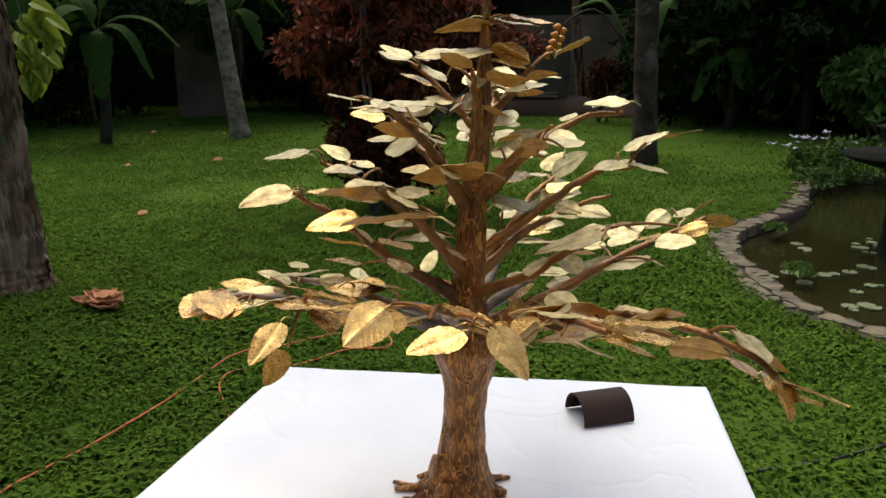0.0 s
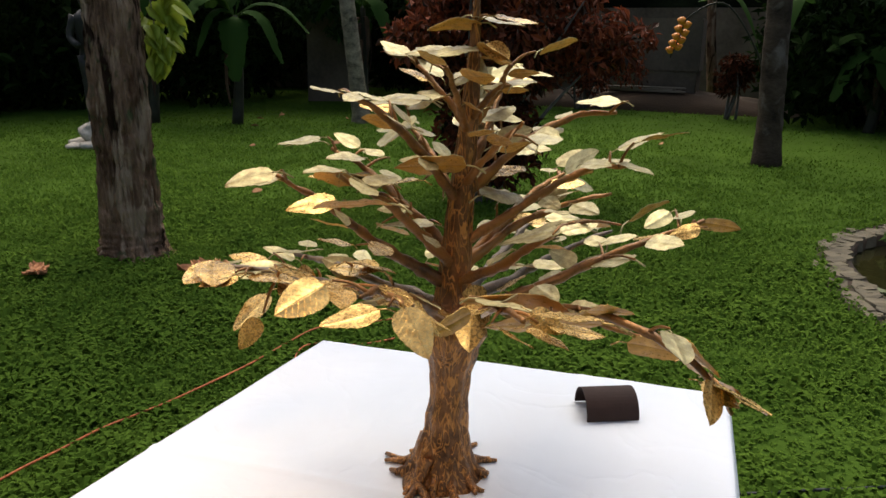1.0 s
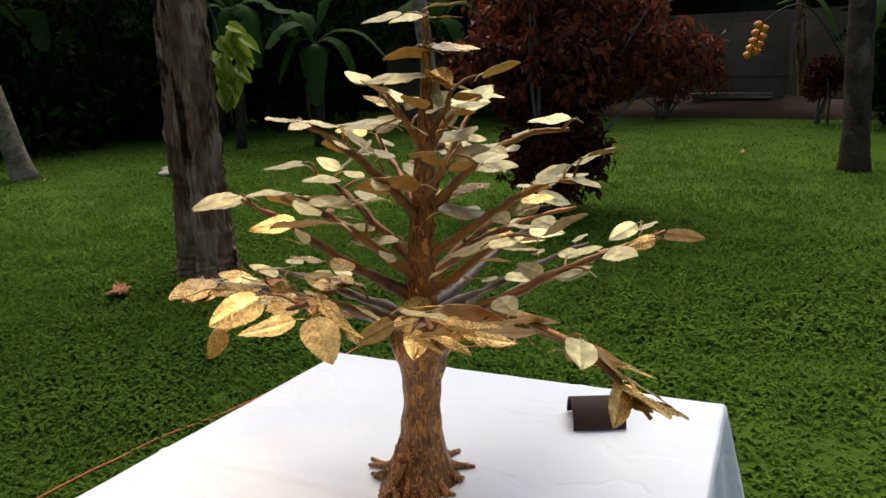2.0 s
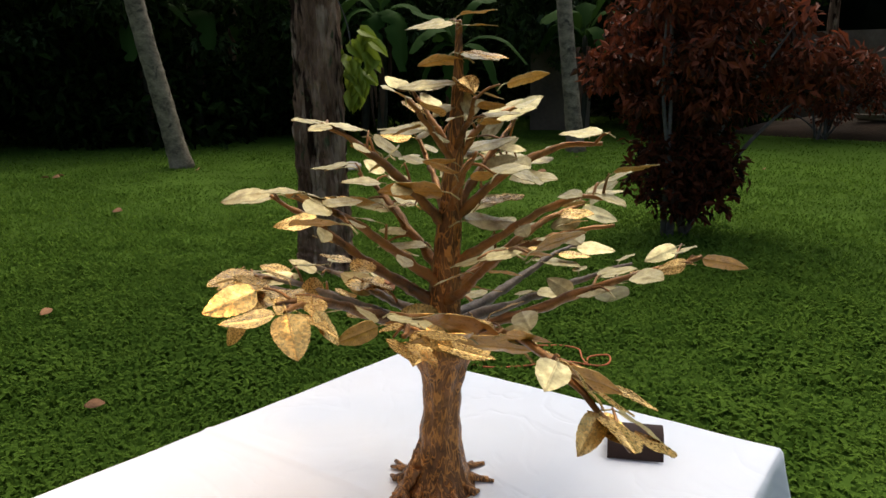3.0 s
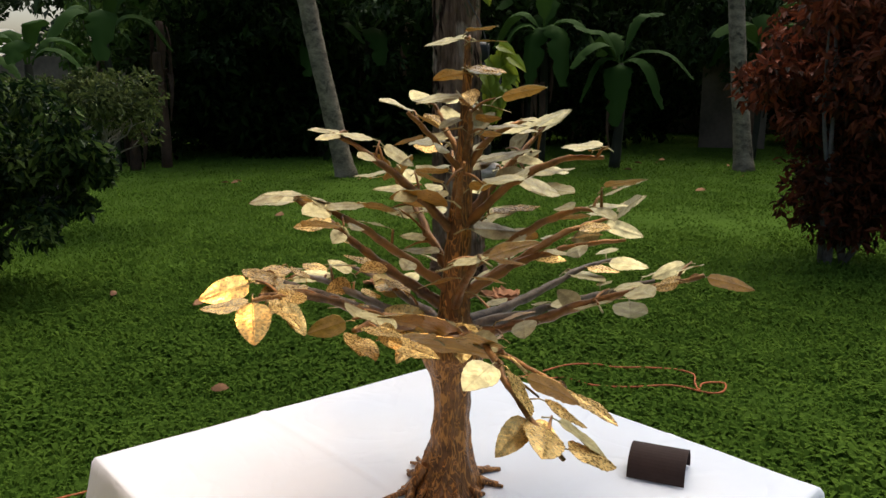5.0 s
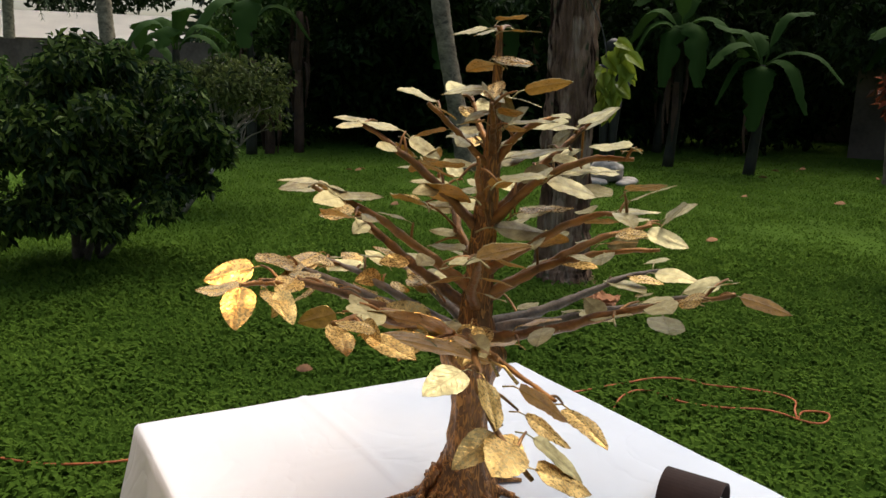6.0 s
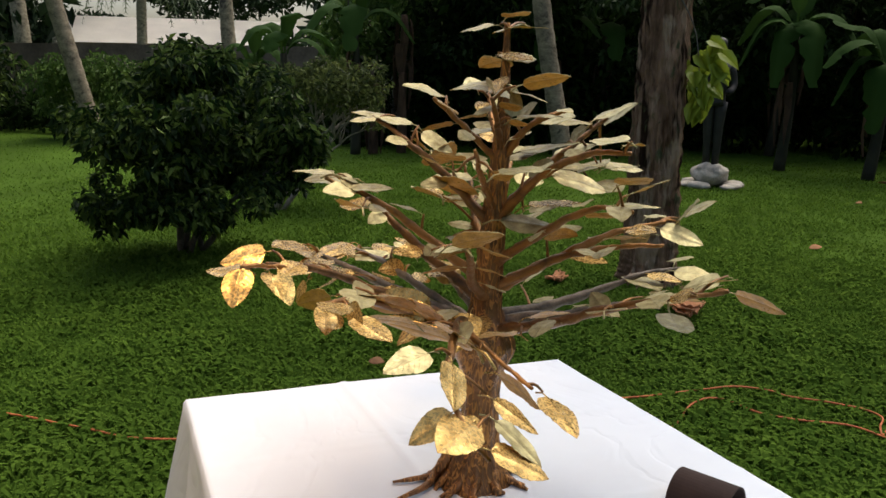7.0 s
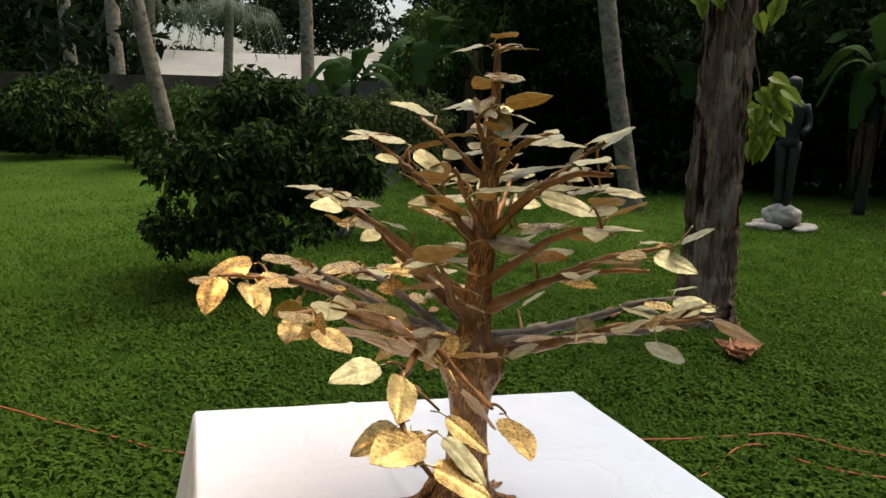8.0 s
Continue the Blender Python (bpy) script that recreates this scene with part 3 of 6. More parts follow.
def leaf_mesh(name, wide, fold, curl, wave, upper=None):
    """A thin metal leaf of unit length along x: pointed, cupped about its midrib, with raised veins and a short stalk."""
    bm = bmesh.new()
    n, cross = 14, (-1, -0.55, -0.08, 0, 0.08, 0.55, 1)
    rows = []
    for k in range(n + 1):
        u = k / n
        half = wide * 0.5 * (u ** 0.45 * (1 - u) ** 0.82 / 0.437) * (1 + 0.02 * math.sin(u * 41)) + 0.002
        row = []
        for c in cross:
            y = c * half
            z = fold * abs(c) * half * 0.6 - curl * (u - 0.35) ** 2 + wave * math.sin(u * 9 + c) * half * abs(c)
            if abs(c) < 0.1:
                z += 0.010 if c == 0 else 0.0
            elif abs(c) > 0.4:
                z += 0.006 * math.sin(u * 36)
            row.append((u, y, z))
        rows.append(row)
    top = [[bm.verts.new(p) for p in r] for r in rows]
    low = [[bm.verts.new((p[0], p[1], p[2] - 0.007)) for p in r] for r in rows]
    under = []
    w = len(cross)
    for k in range(n):
        for c in range(w - 1):
            bm.faces.new((top[k][c], top[k + 1][c], top[k + 1][c + 1], top[k][c + 1]))
            under.append(bm.faces.new((low[k][c], low[k][c + 1], low[k + 1][c + 1], low[k + 1][c])))
        for rim in ((top[k][0], low[k][0], low[k + 1][0], top[k + 1][0]), (top[k][w - 1], top[k + 1][w - 1], low[k + 1][w - 1], low[k][w - 1])):
            for e in bm.faces.new(rim).edges:
                e.smooth = False
    stalk = [Vector((-0.26, 0, -0.12)), Vector((-0.12, 0, -0.02)), Vector((0.04, 0, rows[0][3][2] + 0.002))]
    tube(bm, stalk, [0.016, 0.014, 0.010], 5)
    bmesh.ops.recalc_face_normals(bm, faces=bm.faces)
    me = bpy.data.meshes.new(name)
    for f in bm.faces:
        f.smooth = True
    for f in under:
        f.material_index = 1
    bm.to_mesh(me)
    bm.free()
    me.materials.append(upper or M_LEAF)
    me.materials.append(M_LEAF_BACK)
    return me


SHAPES = ((0.62, 0.06, 0.09, 0.06), (0.57, 0.02, 0.14, -0.06), (0.66, 0.10, 0.03, 0.08), (0.54, 0.15, 0.08, 0.07), (0.60, -0.05, 0.06, -0.05), (0.64, 0.04, -0.05, 0.06))
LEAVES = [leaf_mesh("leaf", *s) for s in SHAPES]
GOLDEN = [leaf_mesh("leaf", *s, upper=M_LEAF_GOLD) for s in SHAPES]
leaf_random = random.Random(21)


def leaf(branch, base, tip, face=(0, 0, 1), wide=1.0):
    """One metal leaf from base to tip, whose upper side looks along face."""
    base, tip = Vector(base), Vector(tip)
    x = tip - base
    size = x.length
    x.normalize()
    z = Vector(face) - x * Vector(face).dot(x)
    if z.length < 0.05:
        z = Vector((0.3, -0.6, 0.6))
        z -= x * z.dot(x)
    z.normalize()
    y = z.cross(x)
    PLACED.append((base + tip) / 2)
    # the brighter gold goes mostly to the low branches over the front edge
    gold_share = 0.7 if base.x > 0.6 and base.z < 1.19 else float(base.y > 1.29) if base.x > 0.6 and base.z < 1.23 else 1.0 if base.z < 1.29 and base.y < 1.2 else 0.75 if base.z < 1.25 and base.y < 1.45 else 0.25 if base.z < 1.3 else 0.08
    ob = new("leaf", leaf_random.choice(GOLDEN if leaf_random.random() < gold_share else LEAVES))
    m = Matrix((x, y, z)).transposed().to_4x4()
    ob.parent = branch
    ob.matrix_parent_inverse = world_of(branch).inverted()
    ob.matrix_basis = Matrix.Translation(base) @ m @ Matrix.Diagonal((size, size * wide, size, 1))
    return ob


BOUGHS = []


def limb(points, r0, r1=0.0035, twigs=()):
    """A branch of the metal tree through the given places, out of the trunk."""
    bm = bmesh.new()
    path = smooth_path(points, 16)
    for k, p in enumerate(path):
        if k > 2:
            path[k] = p + Vector((noise.noise(p * 30), noise.noise(p * 30 + Vector((7, 0, 0))), noise.noise(p * 30 + Vector((0, 9, 0))))) * 0.004
    fine = smooth_path(path, 40)
    girth = taper(r0, r1, 40, 0.8)
    girth = [g * (1 + 0.22 * noise.noise(p * 45) + 0.12 * noise.noise(p * 110)) for g, p in zip(girth, fine)]
    tube(bm, fine, girth, 10, 0.45, points[-1][0] * 50)
    end = points[-1]
    branch = part("branch", bm, M_PATINA if end[2] < 1.25 and (end[0] < 0.05 or end[1] > 1.85) else M_BRANCH, TREE)
    BOUGHS.append((branch, path))
    return branch, path


PLACED = []


def clear_of_others(centre, gap):
    return all((centre - c).length > gap for c in PLACED)


def spread_leaves(branch, path, count, seed, size=0.08, start=0.3, tilt=0.11):
    """Leaves set by turns on both sides of a branch, lying nearly level, each on its own short stalk."""
    rng = random.Random(seed)
    for k in range(count):
        u = start + (1 - start) * (k + rng.random() * 0.7) / count
        i = min(int(u * 16), 15)
        p = path[i]
        d = (path[i + 1] - path[max(i - 1, 0)]).normalized()
        slope = max(0.0, d.z) * 0.9 + 0.12
        d.z = 0
        d.normalize()
        side = d.cross(Vector((0, 0, 1))).normalized() * (1 if k % 2 else -1)
        way = (d * rng.uniform(0.1, 1.0) + side * rng.uniform(0.3, 1.1) + Vector((0, 0, rng.uniform(-0.14, 0.12)))).normalized()
        s = size * rng.uniform(0.78, 1.2)
        base = p + Vector((0, 0, rng.uniform(0.004, 0.020))) + way * rng.uniform(0.012, 0.03)
        face = Vector((rng.gauss(0, tilt), rng.gauss(0, tilt), 1)) - d * slope
        if clear_of_others(base + way * s * 0.5, 0.039):
            leaf(branch, base, base + way * s, face, rng.uniform(0.9, 1.1))


def hang(base, tip, face, wide=1.0):
    """A leaf whose foot is known, hung by a thin twig on the nearest branch."""
    on_nearest(base, tip, face, wide, False)


def on_nearest(base, tip, face=None, wide=1.0, either=True):
    """A leaf hung by a thin twig on whichever branch is nearest to it."""
    base, tip = Vector(base), Vector(tip)
    best = None
    for branch, path in BOUGHS:
        for k in range(4, len(path)):
            for a, e in ((base, 0), (tip, 1)) if either else ((base, 0),):
                gap = (path[k] - a).length + e * 0.02
                if best is None or gap < best[0]:
                    best = (gap, e, branch, path[k - 1])
    gap, swap, branch, root = best
    if swap:
        base, tip = tip, base
    x = (tip - base).normalized()
    if (tip - base).length < 0.062:
        tip = base + x * 0.062
    if face is None:
        out = base - axis_at(base.z)
        face = (leaf_random.gauss(0, 0.12) - out.x, leaf_random.gauss(0, 0.12) - out.y, 1)
    if gap > 0.022:
        bm = bmesh.new()
        start = base - x * 0.012
        tube(bm, smooth_path([root, root.lerp(start, 0.5) + Vector((0, 0, 0.006)), start], 5), taper(0.0034, 0.0018, 5), 6)
        part("twig", bm, M_BRANCH, branch)
    leaf(branch, base, tip, face, wide)


UP, FRONT = (0, 0, 1), (0.05, -0.38, 0.9)


TO_DRESS, FULL = [], 1.0


def grow(points, r0, count, seed, size=0.07, start=0.4, tilt=0.22, r1=0.0035):
    branch, path = limb(points, r0, r1)
    TO_DRESS.append((branch, path, round(count * FULL), seed, size * 1.06, max(0.2, start - 0.14)))
    return branch


# lowest whorl, out of the head of the trunk
b = grow([axis_at(1.07), (0.252, 1.376, 1.156), (0.262, 1.202, 1.242), (0.275, 1.095, 1.267)], 0.017, 6, 1, 0.075, 0.4)
leaf(b, (0.348, 1.108, 1.267), (0.382, 1.119, 1.217), (0.9, 0.3, 0.3))
leaf(b, (0.185, 1.215, 1.231), (0.099, 1.206, 1.229), UP)
b = grow([axis_at(1.08), (0.338, 1.398, 1.160), (0.424, 1.235, 1.227), (0.487, 1.148, 1.248)], 0.015, 5, 2, 0.07, 0.45)
leaf(b, (0.481, 1.197, 1.244), (0.530, 1.204, 1.218), (0.4, -0.8, 0.4))
# fork of the front branch
limb([(0.283, 1.150, 1.256), (0.325, 1.095, 1.274), (0.360, 1.046, 1.286)], 0.006, 0.003)
# drooping branch
b, _ = limb([axis_at(1.09), (0.420, 1.410, 1.175), (0.564, 1.345, 1.198), (0.667, 1.297, 1.181), (0.728, 1.296, 1.136), (0.750, 1.329, 1.085)], 0.0095, 0.0035)
b, _ = limb([(0.450, 1.397, 1.181), (0.542, 1.417, 1.156), (0.633, 1.450, 1.128)], 0.007, 0.003)
leaf(b, (0.492, 1.378, 1.197), (0.569, 1.360, 1.191), (0.2, -0.3, 0.9), 1.0)
leaf(b, (0.363, 1.414, 1.180), (0.427, 1.341, 1.173), (0.3, -0.5, 0.8), 0.9)
leaf(b, (0.318, 1.398, 1.160), (0.351, 1.312, 1.118), (0.3, -0.8, 0.4), 0.9)
leaf(b, (0.378, 1.444, 1.174), (0.446, 1.389, 1.129), (0.8, -0.5, 0.35))
leaf(b, (0.347, 1.468, 1.158), (0.429, 1.439, 1.149), (0.3, -0.2, 0.95), 1.1)
# right-hand branches of the lowest whorl
b = grow([axis_at(1.08), (0.374, 1.616, 1.138), (0.534, 1.703, 1.216), (0.654, 1.782, 1.261)], 0.015, 9, 5, 0.075, 0.35)
leaf(b, (0.460, 1.817, 1.161), (0.407, 1.892, 1.091), (0.5, -0.7, 0.5), 1.1)
b = grow([axis_at(1.10), (0.311, 1.694, 1.130), (0.378, 1.835, 1.160), (0.458, 1.899, 1.193)], 0.013, 5, 6, 0.07, 0.4)
b = grow([axis_at(1.11), (0.244, 1.712, 1.134), (0.265, 1.874, 1.183), (0.287, 1.989, 1.199)], 0.014, 5, 7, 0.07, 0.4)
leaf(b, (0.296, 1.940, 1.196), (0.369, 1.994, 1.193), FRONT)
# left-hand branches
b = grow([axis_at(1.08), (0.082, 1.460, 1.132), (-0.059, 1.400, 1.169), (-0.159, 1.344, 1.188)], 0.014, 6, 8, 0.075, 0.35)
leaf(b, (-0.140, 1.374, 1.185), (-0.203, 1.392, 1.172), UP)
leaf(b, (-0.026, 1.306, 1.162), (-0.046, 1.234, 1.114), (-0.3, -0.8, 0.4), 1.1)
b = grow([axis_at(1.09), (0.146, 1.374, 1.160), (0.077, 1.275, 1.204), (0.027, 1.211, 1.226)], 0.013, 6, 9, 0.075, 0.4)
b = grow([axis_at(1.10), (0.070, 1.539, 1.129), (-0.042, 1.529, 1.159), (-0.123, 1.498, 1.177)], 0.013, 4, 10, 0.07, 0.4)
leaf(b, (-0.012, 1.559, 1.153), (-0.069, 1.582, 1.157), FRONT)
# second whorl
b = grow([axis_at(1.14), (0.133, 1.437, 1.233), (0.074, 1.361, 1.316), (0.009, 1.298, 1.378)], 0.014, 4, 11, 0.065, 0.45)
b = grow([axis_at(1.18), (0.205, 1.421, 1.279), (0.182, 1.316, 1.358), (0.169, 1.223, 1.401)], 0.013, 6, 12, 0.065, 0.4)
b = grow([axis_at(1.20), (0.109, 1.559, 1.294), (0.007, 1.589, 1.348), (-0.065, 1.599, 1.377)], 0.012, 5, 13, 0.065, 0.4)
leaf(b, (-0.096, 1.606, 1.388), (-0.175, 1.597, 1.376), UP)
b = grow([axis_at(1.16), (0.280, 1.659, 1.236), (0.318, 1.782, 1.292), (0.351, 1.873, 1.316)], 0.013, 6, 14, 0.065, 0.4)
b = grow([axis_at(1.22), (0.353, 1.589, 1.304), (0.443, 1.639, 1.365), (0.513, 1.686, 1.374)], 0.012, 6, 15, 0.065, 0.4)
b = grow([axis_at(1.15), (0.347, 1.461, 1.218), (0.439, 1.417, 1.291), (0.491, 1.390, 1.327)], 0.012, 5, 16, 0.065, 0.4)
b = grow([axis_at(1.17), (0.311, 1.640, 1.242), (0.391, 1.713, 1.280), (0.470, 1.785, 1.298)], 0.011, 5, 17, 0.065, 0.4)
# third whorl
b = grow([axis_at(1.30), (0.203, 1.448, 1.409), (0.164, 1.371, 1.481), (0.125, 1.328, 1.515)], 0.011, 5, 18, 0.06, 0.4)
b = grow([axis_at(1.32), (0.244, 1.647, 1.412), (0.241, 1.740, 1.479), (0.229, 1.796, 1.512)], 0.010, 4, 19, 0.06, 0.4)
b = grow([axis_at(1.31), (0.342, 1.595, 1.414), (0.422, 1.654, 1.464), (0.487, 1.690, 1.469)], 0.011, 5, 20, 0.06, 0.4)
b = grow([axis_at(1.29), (0.159, 1.604, 1.373), (0.096, 1.645, 1.421), (0.055, 1.675, 1.450)], 0.010, 5, 21, 0.06, 0.4)
b = grow([axis_at(1.33), (0.325, 1.481, 1.418), (0.387, 1.445, 1.470)], 0.009, 4, 22, 0.06, 0.4)
# fourth whorl and the top
b = grow([axis_at(1.43), (0.259, 1.464, 1.509), (0.265, 1.407, 1.556)], 0.008, 4, 23, 0.055, 0.35)
b = grow([axis_at(1.44), (0.180, 1.562, 1.515), (0.123, 1.578, 1.559)], 0.008, 4, 24, 0.055, 0.35)
leaf(b, (0.114, 1.581, 1.564), (0.060, 1.594, 1.575), FRONT)
b = grow([axis_at(1.43), (0.291, 1.594, 1.504), (0.325, 1.650, 1.532)], 0.009, 4, 25, 0.055, 0.35)
b = grow([axis_at(1.45), (0.313, 1.515, 1.517), (0.349, 1.489, 1.558)], 0.008, 4, 26, 0.055, 0.35)
b, _ = limb([axis_at(1.55), axis_at(1.62), axis_at(1.69)], 0.0065, 0.004)
leaf(b, (0.271, 1.558, 1.683), (0.303, 1.618, 1.684), UP)
leaf(b, (0.271, 1.549, 1.701), (0.343, 1.559, 1.708), UP)
leaf(b, (0.292, 1.529, 1.592), (0.339, 1.498, 1.563), (0.5, -0.6, 0.3))
on_nearest((0.198, 1.524, 1.262), (0.105, 1.495, 1.260))
on_nearest((0.246, 1.549, 1.541), (0.250, 1.496, 1.525))
on_nearest((0.086, 1.600, 1.479), (-0.004, 1.601, 1.482))
on_nearest((0.366, 1.349, 1.461), (0.366, 1.407, 1.435))
on_nearest((0.159, 1.246, 1.403), (0.100, 1.345, 1.355))
on_nearest((0.230, 1.278, 1.354), (0.094, 1.272, 1.339))
on_nearest((0.196, 1.402, 1.331), (0.171, 1.353, 1.347))
on_nearest((0.116, 1.475, 1.349), (-0.021, 1.472, 1.339))
on_nearest((0.167, 1.516, 1.345), (0.070, 1.511, 1.329))
on_nearest((0.276, 1.562, 1.520), (0.265, 1.569, 1.555))
on_nearest((0.261, 1.564, 1.568), (0.322, 1.613, 1.553))
on_nearest((0.272, 1.560, 1.476), (0.257, 1.599, 1.487))
on_nearest((0.250, 1.575, 1.434), (0.199, 1.647, 1.457))
on_nearest((0.191, 1.805, 1.507), (0.177, 1.881, 1.537))
on_nearest((0.252, 1.719, 1.406), (0.277, 1.774, 1.427))
on_nearest((0.239, 1.794, 1.410), (0.254, 1.866, 1.414))
on_nearest((0.181, 1.629, 1.299), (0.209, 1.659, 1.316))
on_nearest((0.117, 1.678, 1.146), (0.123, 1.704, 1.166))
on_nearest((0.014, 1.212, 1.231), (0.109, 1.208, 1.231))
on_nearest((-0.123, 1.346, 1.172), (-0.072, 1.429, 1.179))
on_nearest((-0.089, 1.435, 1.196), (0.011, 1.433, 1.213))
on_nearest((0.149, 1.198, 1.235), (0.169, 1.264, 1.210))
on_nearest((0.330, 1.094, 1.265), (0.404, 1.103, 1.242))
on_nearest((0.115, 1.578, 1.563), (0.060, 1.594, 1.577))
on_nearest((0.168, 1.556, 1.522), (0.106, 1.563, 1.546))
on_nearest((0.183, 1.581, 1.527), (0.144, 1.590, 1.551))
on_nearest((0.021, 1.666, 1.358), (-0.031, 1.665, 1.368))
on_nearest((0.095, 1.616, 1.207), (0.092, 1.526, 1.250))
on_nearest((0.402, 1.485, 1.431), (0.395, 1.587, 1.439))
on_nearest((0.275, 1.533, 1.578), (0.342, 1.499, 1.564), (-0.4, 0.6, 0.6), 1.1)
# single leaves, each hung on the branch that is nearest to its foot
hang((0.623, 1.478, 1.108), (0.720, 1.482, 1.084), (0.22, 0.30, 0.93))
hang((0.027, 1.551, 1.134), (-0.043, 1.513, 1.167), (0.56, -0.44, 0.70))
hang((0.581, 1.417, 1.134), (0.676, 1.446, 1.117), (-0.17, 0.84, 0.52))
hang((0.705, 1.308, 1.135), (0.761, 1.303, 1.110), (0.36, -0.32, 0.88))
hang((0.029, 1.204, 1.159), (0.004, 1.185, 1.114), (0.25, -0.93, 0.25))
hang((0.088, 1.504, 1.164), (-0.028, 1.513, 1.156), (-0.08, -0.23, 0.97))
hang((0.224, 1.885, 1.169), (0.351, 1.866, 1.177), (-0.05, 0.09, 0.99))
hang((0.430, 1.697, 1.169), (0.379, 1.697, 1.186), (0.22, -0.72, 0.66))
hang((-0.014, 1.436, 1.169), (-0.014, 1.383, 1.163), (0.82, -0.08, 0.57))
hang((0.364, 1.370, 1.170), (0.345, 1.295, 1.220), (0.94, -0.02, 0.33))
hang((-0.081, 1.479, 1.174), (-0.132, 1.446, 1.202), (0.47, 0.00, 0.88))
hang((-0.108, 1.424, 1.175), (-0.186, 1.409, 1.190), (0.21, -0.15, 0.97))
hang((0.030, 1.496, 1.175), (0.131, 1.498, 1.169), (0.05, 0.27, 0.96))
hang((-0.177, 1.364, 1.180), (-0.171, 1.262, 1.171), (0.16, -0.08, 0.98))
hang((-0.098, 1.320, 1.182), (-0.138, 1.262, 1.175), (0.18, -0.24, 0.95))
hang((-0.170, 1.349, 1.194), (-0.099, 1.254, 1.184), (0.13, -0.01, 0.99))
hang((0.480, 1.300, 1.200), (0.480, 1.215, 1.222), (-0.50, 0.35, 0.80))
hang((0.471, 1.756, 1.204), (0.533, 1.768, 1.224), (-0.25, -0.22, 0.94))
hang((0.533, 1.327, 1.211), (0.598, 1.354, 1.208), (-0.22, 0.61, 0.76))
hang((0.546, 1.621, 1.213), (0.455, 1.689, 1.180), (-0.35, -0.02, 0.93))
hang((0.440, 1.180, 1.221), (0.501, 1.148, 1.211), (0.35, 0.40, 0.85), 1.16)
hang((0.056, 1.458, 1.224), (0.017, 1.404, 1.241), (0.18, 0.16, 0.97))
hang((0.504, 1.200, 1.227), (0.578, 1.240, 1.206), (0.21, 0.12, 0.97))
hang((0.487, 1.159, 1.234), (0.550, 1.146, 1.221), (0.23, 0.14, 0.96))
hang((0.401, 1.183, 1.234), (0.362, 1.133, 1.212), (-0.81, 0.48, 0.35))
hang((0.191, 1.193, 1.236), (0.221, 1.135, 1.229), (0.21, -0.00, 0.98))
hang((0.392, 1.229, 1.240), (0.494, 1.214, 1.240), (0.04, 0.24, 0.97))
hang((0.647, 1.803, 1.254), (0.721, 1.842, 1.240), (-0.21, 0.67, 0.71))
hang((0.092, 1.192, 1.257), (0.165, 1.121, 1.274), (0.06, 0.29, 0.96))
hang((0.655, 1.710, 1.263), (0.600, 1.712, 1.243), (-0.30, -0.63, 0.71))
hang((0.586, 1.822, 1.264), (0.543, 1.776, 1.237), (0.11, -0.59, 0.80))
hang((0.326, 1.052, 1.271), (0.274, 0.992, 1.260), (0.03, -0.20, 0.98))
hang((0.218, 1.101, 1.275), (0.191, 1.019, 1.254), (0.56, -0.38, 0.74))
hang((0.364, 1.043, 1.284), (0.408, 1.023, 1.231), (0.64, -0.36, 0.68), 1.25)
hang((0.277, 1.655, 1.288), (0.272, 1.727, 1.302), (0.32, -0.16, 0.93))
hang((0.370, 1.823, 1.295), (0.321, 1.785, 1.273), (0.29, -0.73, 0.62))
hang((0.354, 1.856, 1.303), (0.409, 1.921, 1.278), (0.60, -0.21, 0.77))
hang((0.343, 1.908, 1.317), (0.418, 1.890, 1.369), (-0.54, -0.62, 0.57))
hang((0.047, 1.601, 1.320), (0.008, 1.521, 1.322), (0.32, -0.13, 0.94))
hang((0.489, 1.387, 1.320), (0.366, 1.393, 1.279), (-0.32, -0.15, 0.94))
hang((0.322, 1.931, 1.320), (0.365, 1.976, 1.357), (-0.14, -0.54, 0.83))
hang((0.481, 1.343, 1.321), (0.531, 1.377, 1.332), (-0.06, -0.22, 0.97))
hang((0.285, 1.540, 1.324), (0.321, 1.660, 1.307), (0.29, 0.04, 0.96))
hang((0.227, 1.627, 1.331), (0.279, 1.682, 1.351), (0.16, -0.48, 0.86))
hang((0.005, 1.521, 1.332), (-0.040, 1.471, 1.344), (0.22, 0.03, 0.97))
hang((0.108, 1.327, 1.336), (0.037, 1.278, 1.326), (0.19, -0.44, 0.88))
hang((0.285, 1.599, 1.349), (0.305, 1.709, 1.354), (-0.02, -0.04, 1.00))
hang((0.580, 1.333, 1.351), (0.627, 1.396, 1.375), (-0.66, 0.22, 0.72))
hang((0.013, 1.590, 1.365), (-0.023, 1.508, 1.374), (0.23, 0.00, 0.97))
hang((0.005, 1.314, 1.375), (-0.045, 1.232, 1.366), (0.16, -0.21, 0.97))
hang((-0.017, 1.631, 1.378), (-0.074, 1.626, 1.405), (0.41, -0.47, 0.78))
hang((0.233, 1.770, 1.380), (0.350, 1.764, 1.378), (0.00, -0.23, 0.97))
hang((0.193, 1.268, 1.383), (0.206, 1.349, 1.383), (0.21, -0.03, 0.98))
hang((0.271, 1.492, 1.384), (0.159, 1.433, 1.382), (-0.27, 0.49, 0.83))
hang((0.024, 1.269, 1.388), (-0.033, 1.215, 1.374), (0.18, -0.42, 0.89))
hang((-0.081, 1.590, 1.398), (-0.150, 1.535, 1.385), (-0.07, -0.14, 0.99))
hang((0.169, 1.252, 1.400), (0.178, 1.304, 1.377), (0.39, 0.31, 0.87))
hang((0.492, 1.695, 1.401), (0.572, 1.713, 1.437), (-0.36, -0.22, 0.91))
